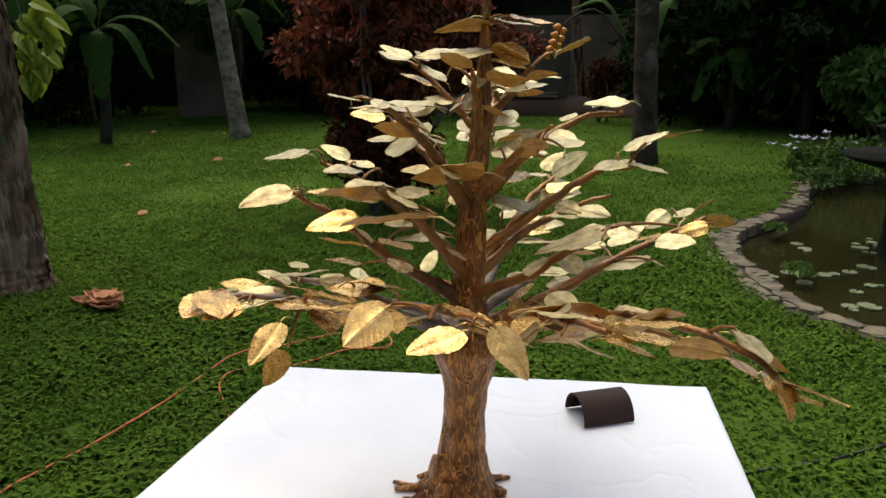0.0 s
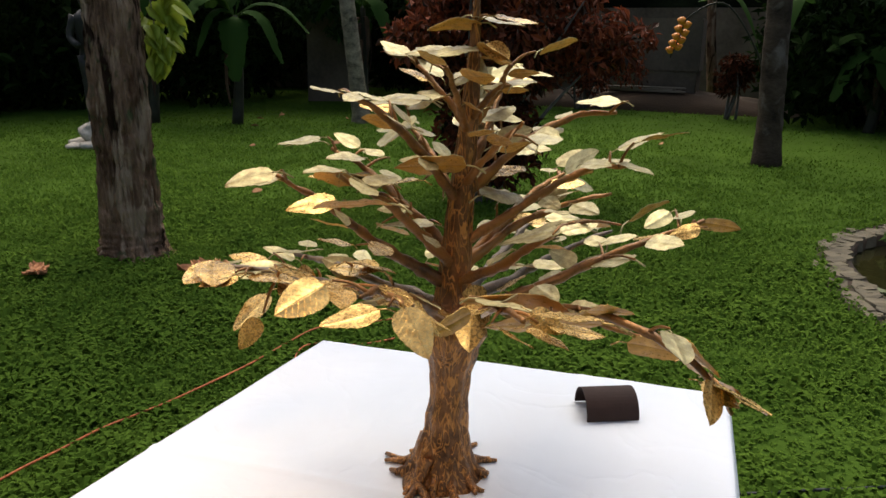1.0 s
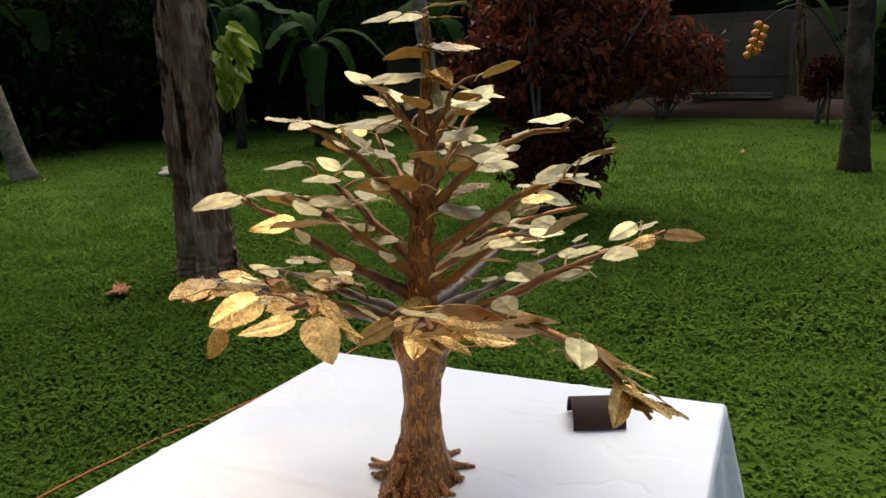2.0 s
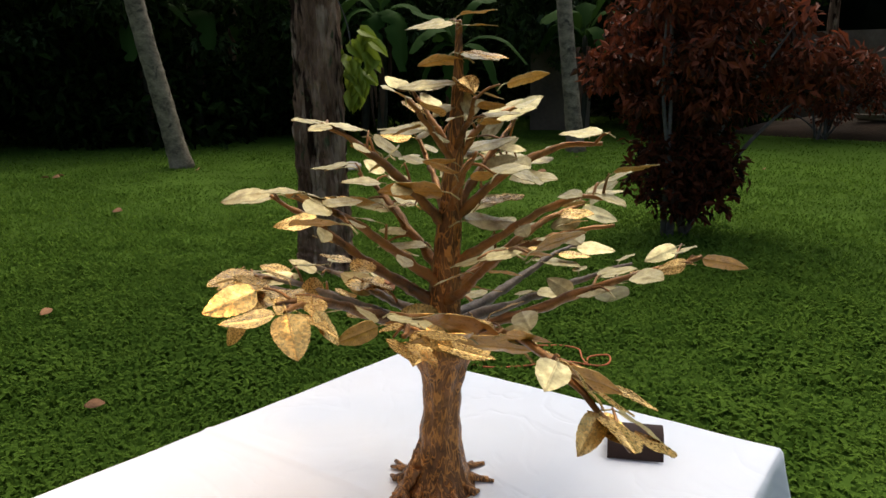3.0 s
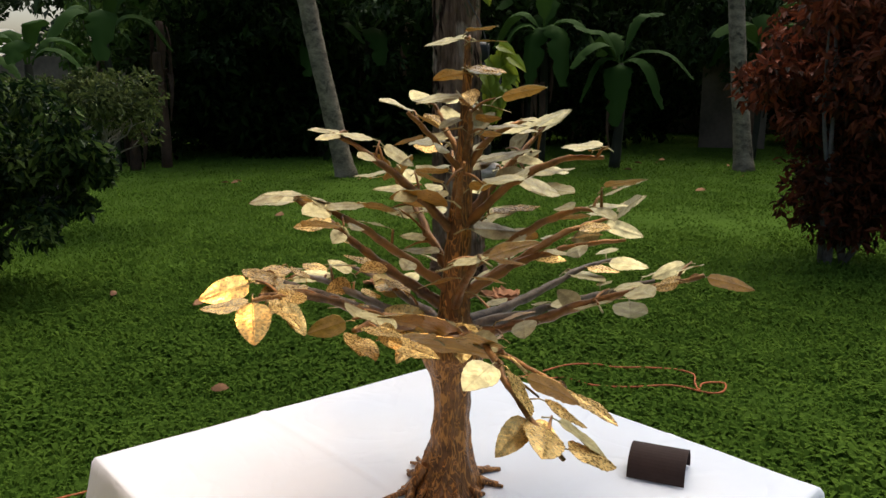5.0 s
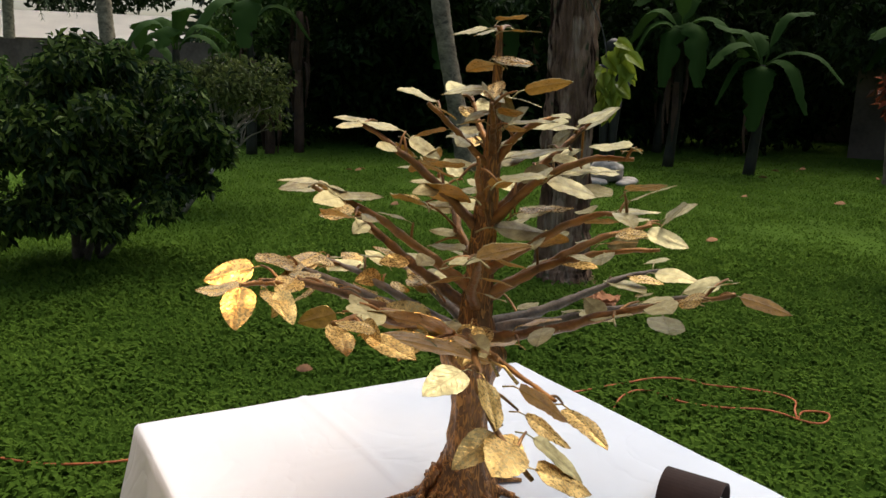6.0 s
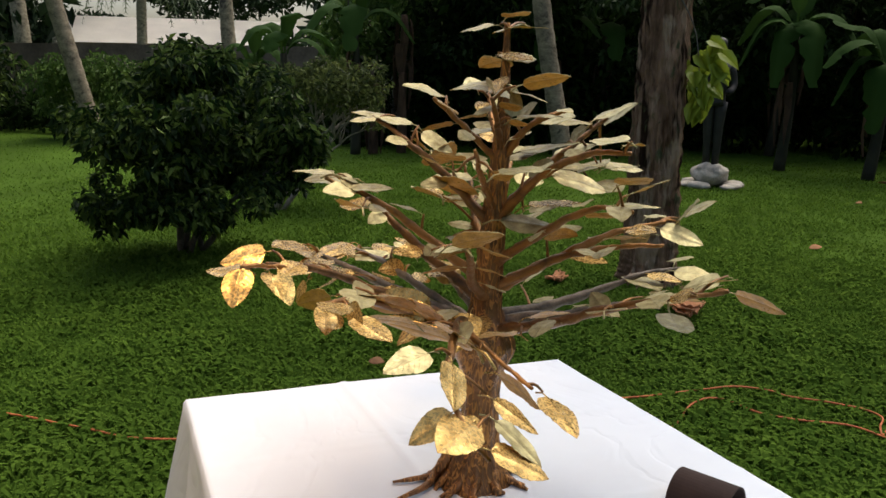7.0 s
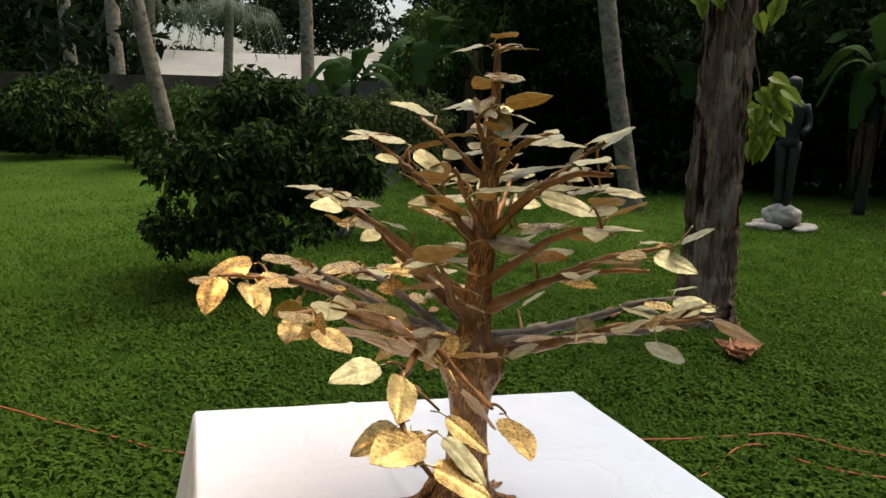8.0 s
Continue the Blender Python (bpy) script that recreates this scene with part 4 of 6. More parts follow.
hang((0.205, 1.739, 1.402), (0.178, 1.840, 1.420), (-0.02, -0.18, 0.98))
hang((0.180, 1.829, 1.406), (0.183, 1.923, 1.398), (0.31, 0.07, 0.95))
hang((0.166, 1.240, 1.408), (0.146, 1.166, 1.415), (0.09, 0.06, 0.99))
hang((0.319, 1.630, 1.412), (0.325, 1.751, 1.379), (0.50, 0.21, 0.84))
hang((0.291, 1.595, 1.418), (0.352, 1.616, 1.439), (0.06, -0.78, 0.62))
hang((0.543, 1.640, 1.426), (0.623, 1.645, 1.449), (-0.28, 0.19, 0.94))
hang((0.375, 1.612, 1.433), (0.367, 1.710, 1.439), (0.05, -0.05, 1.00))
hang((0.188, 1.485, 1.434), (0.166, 1.561, 1.432), (0.33, 0.12, 0.94))
hang((0.214, 1.684, 1.435), (0.254, 1.759, 1.464), (0.11, -0.41, 0.91))
hang((0.187, 1.434, 1.450), (0.092, 1.506, 1.420), (-0.52, -0.36, 0.78))
hang((0.254, 1.587, 1.451), (0.285, 1.704, 1.473), (-0.03, -0.18, 0.98))
hang((0.164, 1.750, 1.464), (0.203, 1.756, 1.485), (-0.03, -0.94, 0.34))
hang((0.167, 1.417, 1.483), (0.186, 1.478, 1.446), (0.70, 0.21, 0.69))
hang((0.162, 1.591, 1.483), (0.087, 1.623, 1.471), (-0.35, -0.50, 0.79))
hang((0.153, 1.573, 1.486), (0.029, 1.574, 1.482), (-0.04, -0.22, 0.97))
hang((0.499, 1.673, 1.491), (0.420, 1.648, 1.487), (0.01, -0.21, 0.98))
hang((0.155, 1.403, 1.499), (0.119, 1.323, 1.516), (0.20, 0.12, 0.97))
hang((0.193, 1.809, 1.501), (0.256, 1.847, 1.546), (-0.10, -0.69, 0.71))
hang((0.225, 1.594, 1.511), (0.267, 1.614, 1.543), (0.00, -0.85, 0.53))
hang((0.257, 1.644, 1.511), (0.260, 1.746, 1.509), (0.21, 0.01, 0.98))
hang((0.078, 1.378, 1.512), (0.088, 1.295, 1.522), (0.17, 0.13, 0.98))
hang((0.252, 1.755, 1.512), (0.252, 1.838, 1.544), (-0.04, -0.35, 0.93))
hang((0.260, 1.634, 1.514), (0.337, 1.664, 1.521), (0.08, -0.43, 0.90))
hang((0.334, 1.545, 1.521), (0.343, 1.635, 1.526), (0.05, -0.06, 1.00))
hang((0.227, 1.438, 1.559), (0.262, 1.351, 1.580), (0.28, 0.33, 0.90))
hang((0.132, 1.546, 1.568), (0.079, 1.549, 1.587), (0.30, -0.28, 0.91))
hang((0.235, 1.548, 1.577), (0.144, 1.507, 1.575), (0.11, -0.27, 0.96))
hang((0.385, 1.531, 1.582), (0.428, 1.600, 1.599), (-0.51, 0.10, 0.85))
hang((0.265, 1.535, 1.584), (0.226, 1.454, 1.573), (0.10, -0.18, 0.98))
hang((0.271, 1.550, 1.625), (0.174, 1.536, 1.616), (-0.14, 0.31, 0.94))
hang((0.301, 1.528, 1.635), (0.372, 1.554, 1.622), (0.23, -0.11, 0.97))
hang((0.246, 1.571, 1.636), (0.349, 1.556, 1.617), (0.18, -0.03, 0.98))
hang((0.274, 1.521, 1.686), (0.233, 1.470, 1.676), (0.12, -0.29, 0.95))
hang((0.166, 1.625, 1.695), (0.085, 1.597, 1.683), (-0.03, -0.34, 0.94))
# long leaves by the head of the trunk that show their undersides
hang((0.545, 1.385, 1.172), (0.385, 1.262, 1.188), (-0.60, 0.35, 0.72), 0.70)
hang((0.490, 1.395, 1.168), (0.342, 1.290, 1.222), (-0.62, 0.30, 0.72), 0.80)
hang((0.395, 1.330, 1.195), (0.425, 1.216, 1.243), (-0.60, 0.10, 0.79), 0.85)
hang((0.372, 1.540, 1.120), (0.387, 1.441, 1.134), (-0.50, 0.10, 0.86), 0.80)
# leaves of the drooping branch
hang((0.662, 1.270, 1.217), (0.689, 1.196, 1.206), (0.50, -0.40, 0.77), 0.95)
hang((0.662, 1.305, 1.198), (0.731, 1.284, 1.158), (0.75, 0.45, 0.48))
hang((0.675, 1.365, 1.140), (0.709, 1.424, 1.093), (0.38, 0.50, 0.78))
hang((0.717, 1.351, 1.127), (0.768, 1.402, 1.075), (0.40, 0.48, 0.78))
hang((0.763, 1.326, 1.108), (0.786, 1.404, 1.067), (0.38, 0.48, 0.79))
hang((0.722, 1.284, 1.151), (0.728, 1.220, 1.116), (0.70, -0.30, 0.65))
hang((0.725, 1.315, 1.135), (0.800, 1.238, 1.140), (0.45, 0.20, 0.87))
for branch, path, count, seed, size, start in TO_DRESS:
    spread_leaves(branch, path, count, seed, size, start)


# ---------------------------------------------------------------- garden trees
def build_big_tree():
    base = Vector((-3.47, 4.475, 0))
    t = thing("garden_tree", base, "old garden tree with rough grey-brown bark and a climbing vine", "tree")
    bm = bmesh.new()
    zs = [0, 0.08, 0.2, 0.4, 0.7, 1.0, 1.4, 1.8, 2.3, 2.9, 3.6, 4.4]
    pts = smooth_path([base + Vector((0.0, 0.0, z - 0.05)) for z in zs], 130)
    rad = [0.203 + 0.14 * math.exp(-k / 130 * 4.45 / 0.32) - 0.05 * (k / 130) for k in range(131)]
    tube(bm, pts, rad, 150, 0.10, 3)
    for v in bm.verts:
        a = math.atan2(v.co.y - base.y, v.co.x - base.x)
        out = Vector((math.cos(a), math.sin(a), 0))
        q = Vector((math.cos(a) * 6, math.sin(a) * 6, v.co.z * 1.5))
        furrow = abs(noise.noise(q)) + 0.5 * abs(noise.noise(q * 2.3))
        plate = noise.noise(Vector((math.cos(a) * 2, math.sin(a) * 2, v.co.z * 2.2)))
        v.co += out * (0.055 * min(furrow, 0.5) - 0.016 + 0.022 * plate + 0.012 * noise.noise(q * 4.1))
    part("trunk", bm, M_BARK, t, "rough grey-brown bark with pale patches")
    for k, (a, r, z) in enumerate(((0.3, 2.6, 6.0), (1.6, 2.9, 6.6), (2.7, 2.4, 6.2), (3.9, 2.8, 6.5), (5.2, 2.5, 6.9))):
        bm = bmesh.new()
        top = base + Vector((0, 0, 4.2))
        path = smooth_path([top, top + Vector((math.cos(a) * r * 0.4, math.sin(a) * r * 0.4, (z - 4.2) * 0.6)), Vector((base.x + math.cos(a) * r, base.y + math.sin(a) * r, z))], 10)
        tube(bm, path, taper(0.11, 0.03, 10), 8, 0.2, k)
        part("limb", bm, M_BARK, t)
    rng = random.Random(8)
    blobs = []
    for k in range(22):
        a, r = rng.uniform(0, 6.28), rng.uniform(0.4, 3.2)
        blobs.append(((base.x + math.cos(a) * r, base.y + math.sin(a) * r, rng.uniform(5.4, 7.6)), (rng.uniform(0.7, 1.2), rng.uniform(0.7, 1.2), rng.uniform(0.5, 0.9))))
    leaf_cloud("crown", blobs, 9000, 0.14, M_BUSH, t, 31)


build_big_tree()


def build_vine():
    """A broad-leaved climber that hangs in a bunch beside the big trunk, with a few leaves higher up across it."""
    at = Vector((-3.31, 4.68, 1.5))
    t = thing("vine", at, "yellow-green climbing vine hanging on the tree trunk", "vine")
    bm = bmesh.new()
    tube(bm, smooth_path([(-3.36, 4.27, 2.45), (-3.24, 4.40, 2.15), (-3.26, 4.60, 1.85), (-3.31, 4.72, 1.30)], 12), [0.005] * 13, 6)
    part("stem", bm, M_TWIG, t)
    rng = random.Random(5)
    along = Vector((0.62, 0.78, 0))
    for k in range(38):
        u = k / 30
        spread = 0.15 * math.sin(math.pi * min(1, 0.25 + u * 0.75)) + 0.02
        p = at + along * rng.uniform(-0.4, 1.0) * spread + Vector((0.78, -0.62, 0)) * rng.uniform(0.0, 0.08) + Vector((0, 0, 0.31 - 0.48 * u + rng.uniform(-0.04, 0.04)))
        if k >= 30:
            p = Vector((-3.45, 4.50, 2.30)) + along * rng.uniform(-0.30, 0.36) + Vector((0.78, -0.62, 0)) * rng.uniform(0.20, 0.27) + Vector((0, 0, rng.uniform(-0.08, 0.12)))
        bm = bmesh.new()
        d = (along * rng.uniform(-0.5, 0.8) + Vector((0.78, -0.62, 0)) * rng.uniform(-0.1, 0.5) + Vector((0, 0, rng.uniform(-1.1, -0.2)))).normalized()
        w = d.cross(Vector((0.78 + rng.uniform(-0.4, 0.4), -0.62 + rng.uniform(-0.4, 0.4), rng.uniform(0.2, 0.9)))).normalized()
        s = rng.uniform(0.11, 0.175)
        up = w.cross(d)
        spine = [bm.verts.new(p + d * s * q - up * s * 0.25 * q * q) for q in (0, 0.3, 0.65, 1)]
        for sign in (-1, 1):
            edge = [bm.verts.new(p + d * s * q + w * s * h * sign + up * s * 0.06 - up * s * 0.25 * q * q) for q, h in ((-0.06, 0.24), (0.25, 0.38), (0.62, 0.25))]
            bm.faces.new((spine[0], spine[1], edge[1], edge[0]))
            bm.faces.new((spine[1], spine[2], edge[2], edge[1]))
            bm.faces.new((spine[2], spine[3], edge[2]))
        part("leaf", bm, M_VINE, t)


build_vine()


def build_palm(base, lean, height, r0, r1, crown=True, seed=0, label="tall palm with a pale grey ringed trunk", bark=None, sag=0.0):
    """A coconut palm: leaning ringed trunk, swollen foot, arching feather fronds."""
    base = Vector(base)
    t = thing("palm_tree", base, label, "palm tree", "palms round the lawn")
    bm = bmesh.new()
    n = int(height * 9)
    top = base + Vector((lean[0], lean[1], height))
    path = smooth_path([base - Vector((0, 0, 0.06)), base + Vector((lean[0] * 0.42, lean[1] * 0.42, height * 0.33)), base + Vector((lean[0] * 0.75, lean[1] * 0.75, height * 0.66)), top], n)
    rad = [(r0 + (r1 - r0) * k / n) * (1 + 0.05 * (k % 2)) + 0.05 * math.exp(-k / n * height / 0.25) for k in range(n + 1)]
    tube(bm, path, rad, 16, 0.07, seed)
    part("trunk", bm, bark or M_PALMBARK, t)
    if crown:
        rng = random.Random(seed)
        fronds = 24 if sag else 14
        for k in range(fronds):
            a = 2 * math.pi * (k + rng.random() * 0.5) / fronds
            out = Vector((math.cos(a), math.sin(a), 0))
            rise = rng.uniform(-0.3, 1.0) - sag
            v, f = [], []
            ribs = smooth_path([top, top + out * 1.1 + Vector((0, 0, 0.7 * rise + 0.2)), top + out * 2.3 + Vector((0, 0, 0.5 * rise - 0.3)), top + out * 3.1 + Vector((0, 0, rise - 1.7))], 26)
            for i in range(1, 26):
                d = (ribs[i + 1] - ribs[i]).normalized()
                w = d.cross(Vector((0, 0, 1))).normalized()
                long = 0.75 * math.sin(math.pi * (0.12 + 0.83 * i / 26))
                for sign in (-1, 1):
                    tip = ribs[i] + w * sign * long * 0.75 + d * long * 0.3 - Vector((0, 0, long * 0.55))
                    o = len(v)
                    v += [ribs[i] - d * 0.03, ribs[i] + d * 0.03, tip]
                    f.append((o, o + 1, o + 2))
                o = len(v)
                v += [ribs[i - 1] + w * 0.02, ribs[i - 1] - w * 0.02, ribs[i] - w * 0.02, ribs[i] + w * 0.02]
                f.append((o, o + 1, o + 2, o + 3))
            cloud_object("frond", [tuple(p) for p in v], f, M_FROND, t)
    return t


build_palm((-9.71, 7.09, 0), (-0.26, -1.12), 7.3, 0.150, 0.115, seed=1)
build_palm((-5.95, 12.55, 0), (-0.50, -0.28), 6.4, 0.142, 0.106, seed=2)
build_palm((0.72, 11.00, 0), (-0.19, 0.08), 6.5, 0.150, 0.130, seed=3, label="tall palm with a dark grey trunk by the pond", bark=M_PALMDARK)
build_palm((-16.28, -0.34, 0), (-0.22, -1.62), 9.7, 0.162, 0.130, seed=4)
build_palm((-38.51, -6.46, 0), (-0.51, -0.77), 12.8, 0.307, 0.231, seed=5)
build_palm((-37.80, -4.43, 0), (-0.37, -0.49), 11.7, 0.346, 0.272, seed=6)
build_palm((-29.71, 3.55, 0), (-0.30, -0.20), 8.9, 0.276, 0.217, seed=7)
build_palm((-49.12, -4.49, 0), (-0.38, 0.25), 7.8, 0.301, 0.251, seed=9, label="palm with hanging fronds beyond the wall", sag=1.3)
build_palm((-41.90, 0.06, 0), (-0.33, 0.33), 6.6, 0.264, 0.220, seed=8, label="palm with hanging fronds beyond the wall", sag=1.3)


# ---------------------------------------------------------------- bushes
def clumps(centre, radii, n, seed, size=0.38):
    rng = random.Random(seed)
    out = []
    for _ in range(n):
        d = Vector((rng.gauss(0, 1), rng.gauss(0, 1), rng.gauss(0, 1))).normalized() * rng.uniform(0.35, 0.88)
        c = (centre[0] + d.x * radii[0], centre[1] + d.y * radii[1], centre[2] + d.z * radii[2])
        s = size * rng.uniform(0.7, 1.25)
        out.append((c, (s, s, s * rng.uniform(0.6, 0.9))))
    return out


def build_bush(name, base, stems, blobs, count, size, mat, label, category, seed):
    base = Vector(base)
    t = thing(name, base, label, category)
    rng = random.Random(seed)
    for k in range(stems):
        c = rng.choice(blobs)[0]
        bm = bmesh.new()
        a = rng.uniform(0, 6.28)
        foot = base + Vector((math.cos(a) * 0.1, math.sin(a) * 0.1, -0.03))
        mid = foot.lerp(Vector(c), 0.5) + Vector((rng.uniform(-0.1, 0.1), rng.uniform(-0.1, 0.1), 0.1))
        tube(bm, smooth_path([foot, mid, c], 8), taper(0.028, 0.008, 8), 6, 0.2, k)
        part("stem", bm, M_TWIG, t)
    leaf_cloud("leaves", blobs, count, size, mat, t, seed, droop=0.8)
    return t


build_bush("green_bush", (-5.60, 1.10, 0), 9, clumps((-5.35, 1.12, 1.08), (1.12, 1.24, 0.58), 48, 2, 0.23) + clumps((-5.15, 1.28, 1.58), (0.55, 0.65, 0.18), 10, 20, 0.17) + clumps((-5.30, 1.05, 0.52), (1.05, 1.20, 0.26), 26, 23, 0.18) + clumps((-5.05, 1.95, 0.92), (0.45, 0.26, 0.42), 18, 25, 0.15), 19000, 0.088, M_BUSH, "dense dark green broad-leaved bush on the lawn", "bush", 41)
red_bush = build_bush("red_bush", (-1.81, 7.30, 0), 9, clumps((-1.76, 7.47, 1.82), (1.06, 1.06, 0.98), 70, 3, 0.24) + clumps((-0.77, 7.68, 1.48), (0.42, 0.42, 0.30), 9, 21, 0.19), 11000, 0.098, M_RED, "tall bush with dark red and purple leaves on the lawn", "bush", 42)
# shade low inside the bush, put into the colour of these darker leaves
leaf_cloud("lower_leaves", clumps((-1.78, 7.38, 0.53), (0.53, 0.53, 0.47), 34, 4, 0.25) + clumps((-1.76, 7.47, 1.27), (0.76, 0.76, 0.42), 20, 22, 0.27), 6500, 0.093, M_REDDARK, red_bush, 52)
leaf_cloud("green_shoots", clumps((-2.80, 9.21, 0.41), (0.30, 0.30, 0.16), 9, 26, 0.11), 420, 0.075, M_SHRUB, red_bush, 53)
build_bush("red_shrub", (-3.1, 17.0, 0), 9, clumps((-3.15, 17.0, 0.95), (1.3, 0.6, 0.75), 44, 6, 0.30), 4600, 0.105, M_RED, "loose red-leaved shrub before the far wall", "bush", 44)
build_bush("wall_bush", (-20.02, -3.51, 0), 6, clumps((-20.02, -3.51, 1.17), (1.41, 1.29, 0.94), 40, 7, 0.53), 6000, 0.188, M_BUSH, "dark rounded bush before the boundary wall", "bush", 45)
build_bush("wall_bush", (-17.75, -0.55, 0), 6, clumps((-17.75, -0.55, 1.05), (1.2, 1.25, 0.95), 40, 8, 0.36), 6500, 0.13, M_SHRUB, "green bush before the boundary wall", "bush", 46)
build_bush("red_shrub", (-0.05, 16.6, 0), 6, clumps((-0.05, 16.6, 0.85), (0.30, 0.28, 0.70), 14, 16, 0.20), 1000, 0.12, M_REDDARK, "upright dark red shrub beside the far palm", "bush", 47)
build_bush("water_bush", (4.3, 13.7, 0), 7, clumps((4.3, 13.7, 0.85), (1.0, 0.8, 0.75), 34, 24, 0.28), 2600, 0.20, M_SHRUB, "broad-leaved green bush behind the pond", "bush", 51)
build_bush("young_tree", (-15.65, 4.71, 0), 8, clumps((-15.65, 4.90, 2.44), (1.13, 0.84, 1.22), 30, 17, 0.34), 2200, 0.159, M_SHRUB, "loose green young tree at the wood's edge", "tree", 48)
build_bush("young_tree", (-15.96, 6.05, 0), 8, clumps((-15.96, 6.05, 3.16), (1.08, 1.08, 1.35), 30, 18, 0.36), 2600, 0.171, M_SHRUB, "loose green young tree at the wood's edge", "tree", 49)


def build_twiggy_shrub(base):
    """Pale bare twigs that fork three times and carry a thin roof of leaves."""
    base = Vector(base)
    t = thing("twiggy_shrub", base, "pale green shrub with bare grey twigs below", "bush")
    rng = random.Random(43)
    ends = []
    def fork(start, way, long, r, depth):
        end = start + way * long
        bm = bmesh.new()
        tube(bm, smooth_path([start, start.lerp(end, 0.5) + Vector((rng.gauss(0, 0.03), rng.gauss(0, 0.03), 0.02)), end], 5), taper(r, r * 0.6, 5), 6, 0.2, rng.random() * 9)
        part("twig", bm, M_PALETWIG, t)
        if depth == 0:
            ends.append(end)
            return
        for _ in range(3 if depth > 1 else 2):
            turn = Vector((rng.gauss(0, 0.55), rng.gauss(0, 0.55), rng.uniform(-0.05, 0.35)))
            fork(end, (way + turn).normalized(), long * rng.uniform(0.6, 0.8), r * 0.62, depth - 1)
    for k in range(4):
        a = k * 1.57 + 0.5
        fork(base + Vector((math.cos(a) * 0.05, math.sin(a) * 0.05, -0.03)), Vector((math.cos(a) * 0.28 - 0.05, math.sin(a) * 0.28 + 0.55, 1)).normalized(), 0.66, 0.030, 3)
    blobs = [((e.x, e.y, e.z + 0.08), (0.20, 0.20, 0.15)) for e in ends]
    leaf_cloud("leaves", blobs, 6500, 0.075, M_OLIVE, t, 43)


build_twiggy_shrub((-7.45, 2.15, 0))


def dry_leaf(top, way, long, rng, parent):
    """A dead leaf that hangs down along a stem."""
    out = Vector((math.cos(way), math.sin(way), 0))
    flat = Vector((-out.y, out.x, 0))
    rib = smooth_path([top, top + out * 0.12 + Vector((0, 0, 0.03)), top + out * 0.17 - Vector((0, 0, long * 0.5)), top + out * 0.13 - Vector((0, 0, long))], 10)
    bm = bmesh.new()
    rows = [[bm.verts.new(p + flat * c * 0.06 * math.sin(math.pi * (0.1 + 0.85 * i / 10)) * rng.uniform(0.6, 1.1) + out * 0.03 * abs(c)) for c in (-1, 0, 1)] for i, p in enumerate(rib)]
    for r, q in zip(rows, rows[1:]):
        for c in range(2):
            bm.faces.new((r[c], q[c], q[c + 1], r[c + 1]))
    part("dry_leaf", bm, M_DRYSTEM, parent)


def build_banana(base, height, fans, seed):
    """Sheathed stem, and broad leaves with torn margins. fans: way round in degrees, reach, rise and fall of each leaf, half width."""
    base = Vector(base)
    t = thing("banana_plant", base, "banana plant with long arching green leaves", "banana plant", "banana plants at the wood's edge")
    rng = random.Random(seed)
    bm = bmesh.new()
    top = base + Vector((0.05, 0.03, height))
    tube(bm, smooth_path([base - Vector((0, 0, 0.05)), base.lerp(top, 0.5) + Vector((0.04, 0.02, 0)), top], 10), taper(0.10, 0.05, 10), 10, 0.1, seed)
    part("stem", bm, M_STEM, t)
    for k, (way, reach, rise, fall, wide) in enumerate(fans):
        a = radians(way)
        out = Vector((math.cos(a), math.sin(a), 0))
        start = top - Vector((0, 0, 0.04 * (k % 3)))
        wide *= 1.25
        rib = smooth_path([start, start + out * reach * 0.30 + Vector((0, 0, rise * 0.8)), start + out * reach * 0.68 + Vector((0, 0, rise * 0.85 - fall * 0.2)), start + out * reach + Vector((0, 0, rise * 0.6 - fall))], 26)
        bm = bmesh.new()
        rows = []
        flat = Vector((-out.y, out.x, 0))
        for i, p in enumerate(rib):
            u = max(0.0, (i - 4) / 22)
            half = 0.02 + wide * math.sin(math.pi * min(1, u * 0.93 + 0.05)) ** 0.55 if i > 3 else 0.018
            d = (rib[min(i + 1, 26)] - rib[max(i - 1, 0)]).normalized()
            w = (flat - d * flat.dot(d)).normalized()
            n = d.cross(w)
            n = n if n.z > 0 else -n
            cut = rng.random() < 0.22 and i > 5
            tear = [half * (rng.uniform(0.35, 0.6) if cut and q == i % 2 else rng.uniform(0.86, 1.04)) for q in range(2)]
            rows.append([bm.verts.new(p + w * c * (tear[0] if c < 0 else tear[1]) - n * (abs(c) * half * 0.28 + rng.uniform(0, 0.015) * abs(c))) for c in (-1, -0.5, 0, 0.5, 1)])
        for r, s in zip(rows, rows[1:]):
            for c in range(4):
                bm.faces.new((r[c], s[c], s[c + 1], r[c + 1]))
        part("leaf", bm, M_BANANA, t)
    for k in range(6):
        dry_leaf(base + Vector((0.03, 0.02, height * rng.uniform(0.6, 0.95))), rng.uniform(0, 6.28), height * rng.uniform(0.3, 0.5), rng, t)


# the two plants that stand before the others, then the ones deeper in
build_banana((-7.65, 11.25, 0), 1.76, ((34, 1.20, 0.26, 0.42, 0.11), (8, 0.85, 0.16, 0.80, 0.15), (-62, 0.42, 0.08, 1.00, 0.19), (-118, 0.72, 0.14, 0.72, 0.13), (215, 0.80, 0.65, -0.30, 0.18), (150, 1.1, 0.70, 0.2, 0.18), (75, 0.8, 0.9, -0.3, 0.16), (255, 1.0, 0.45, 0.30, 0.17)), 60)
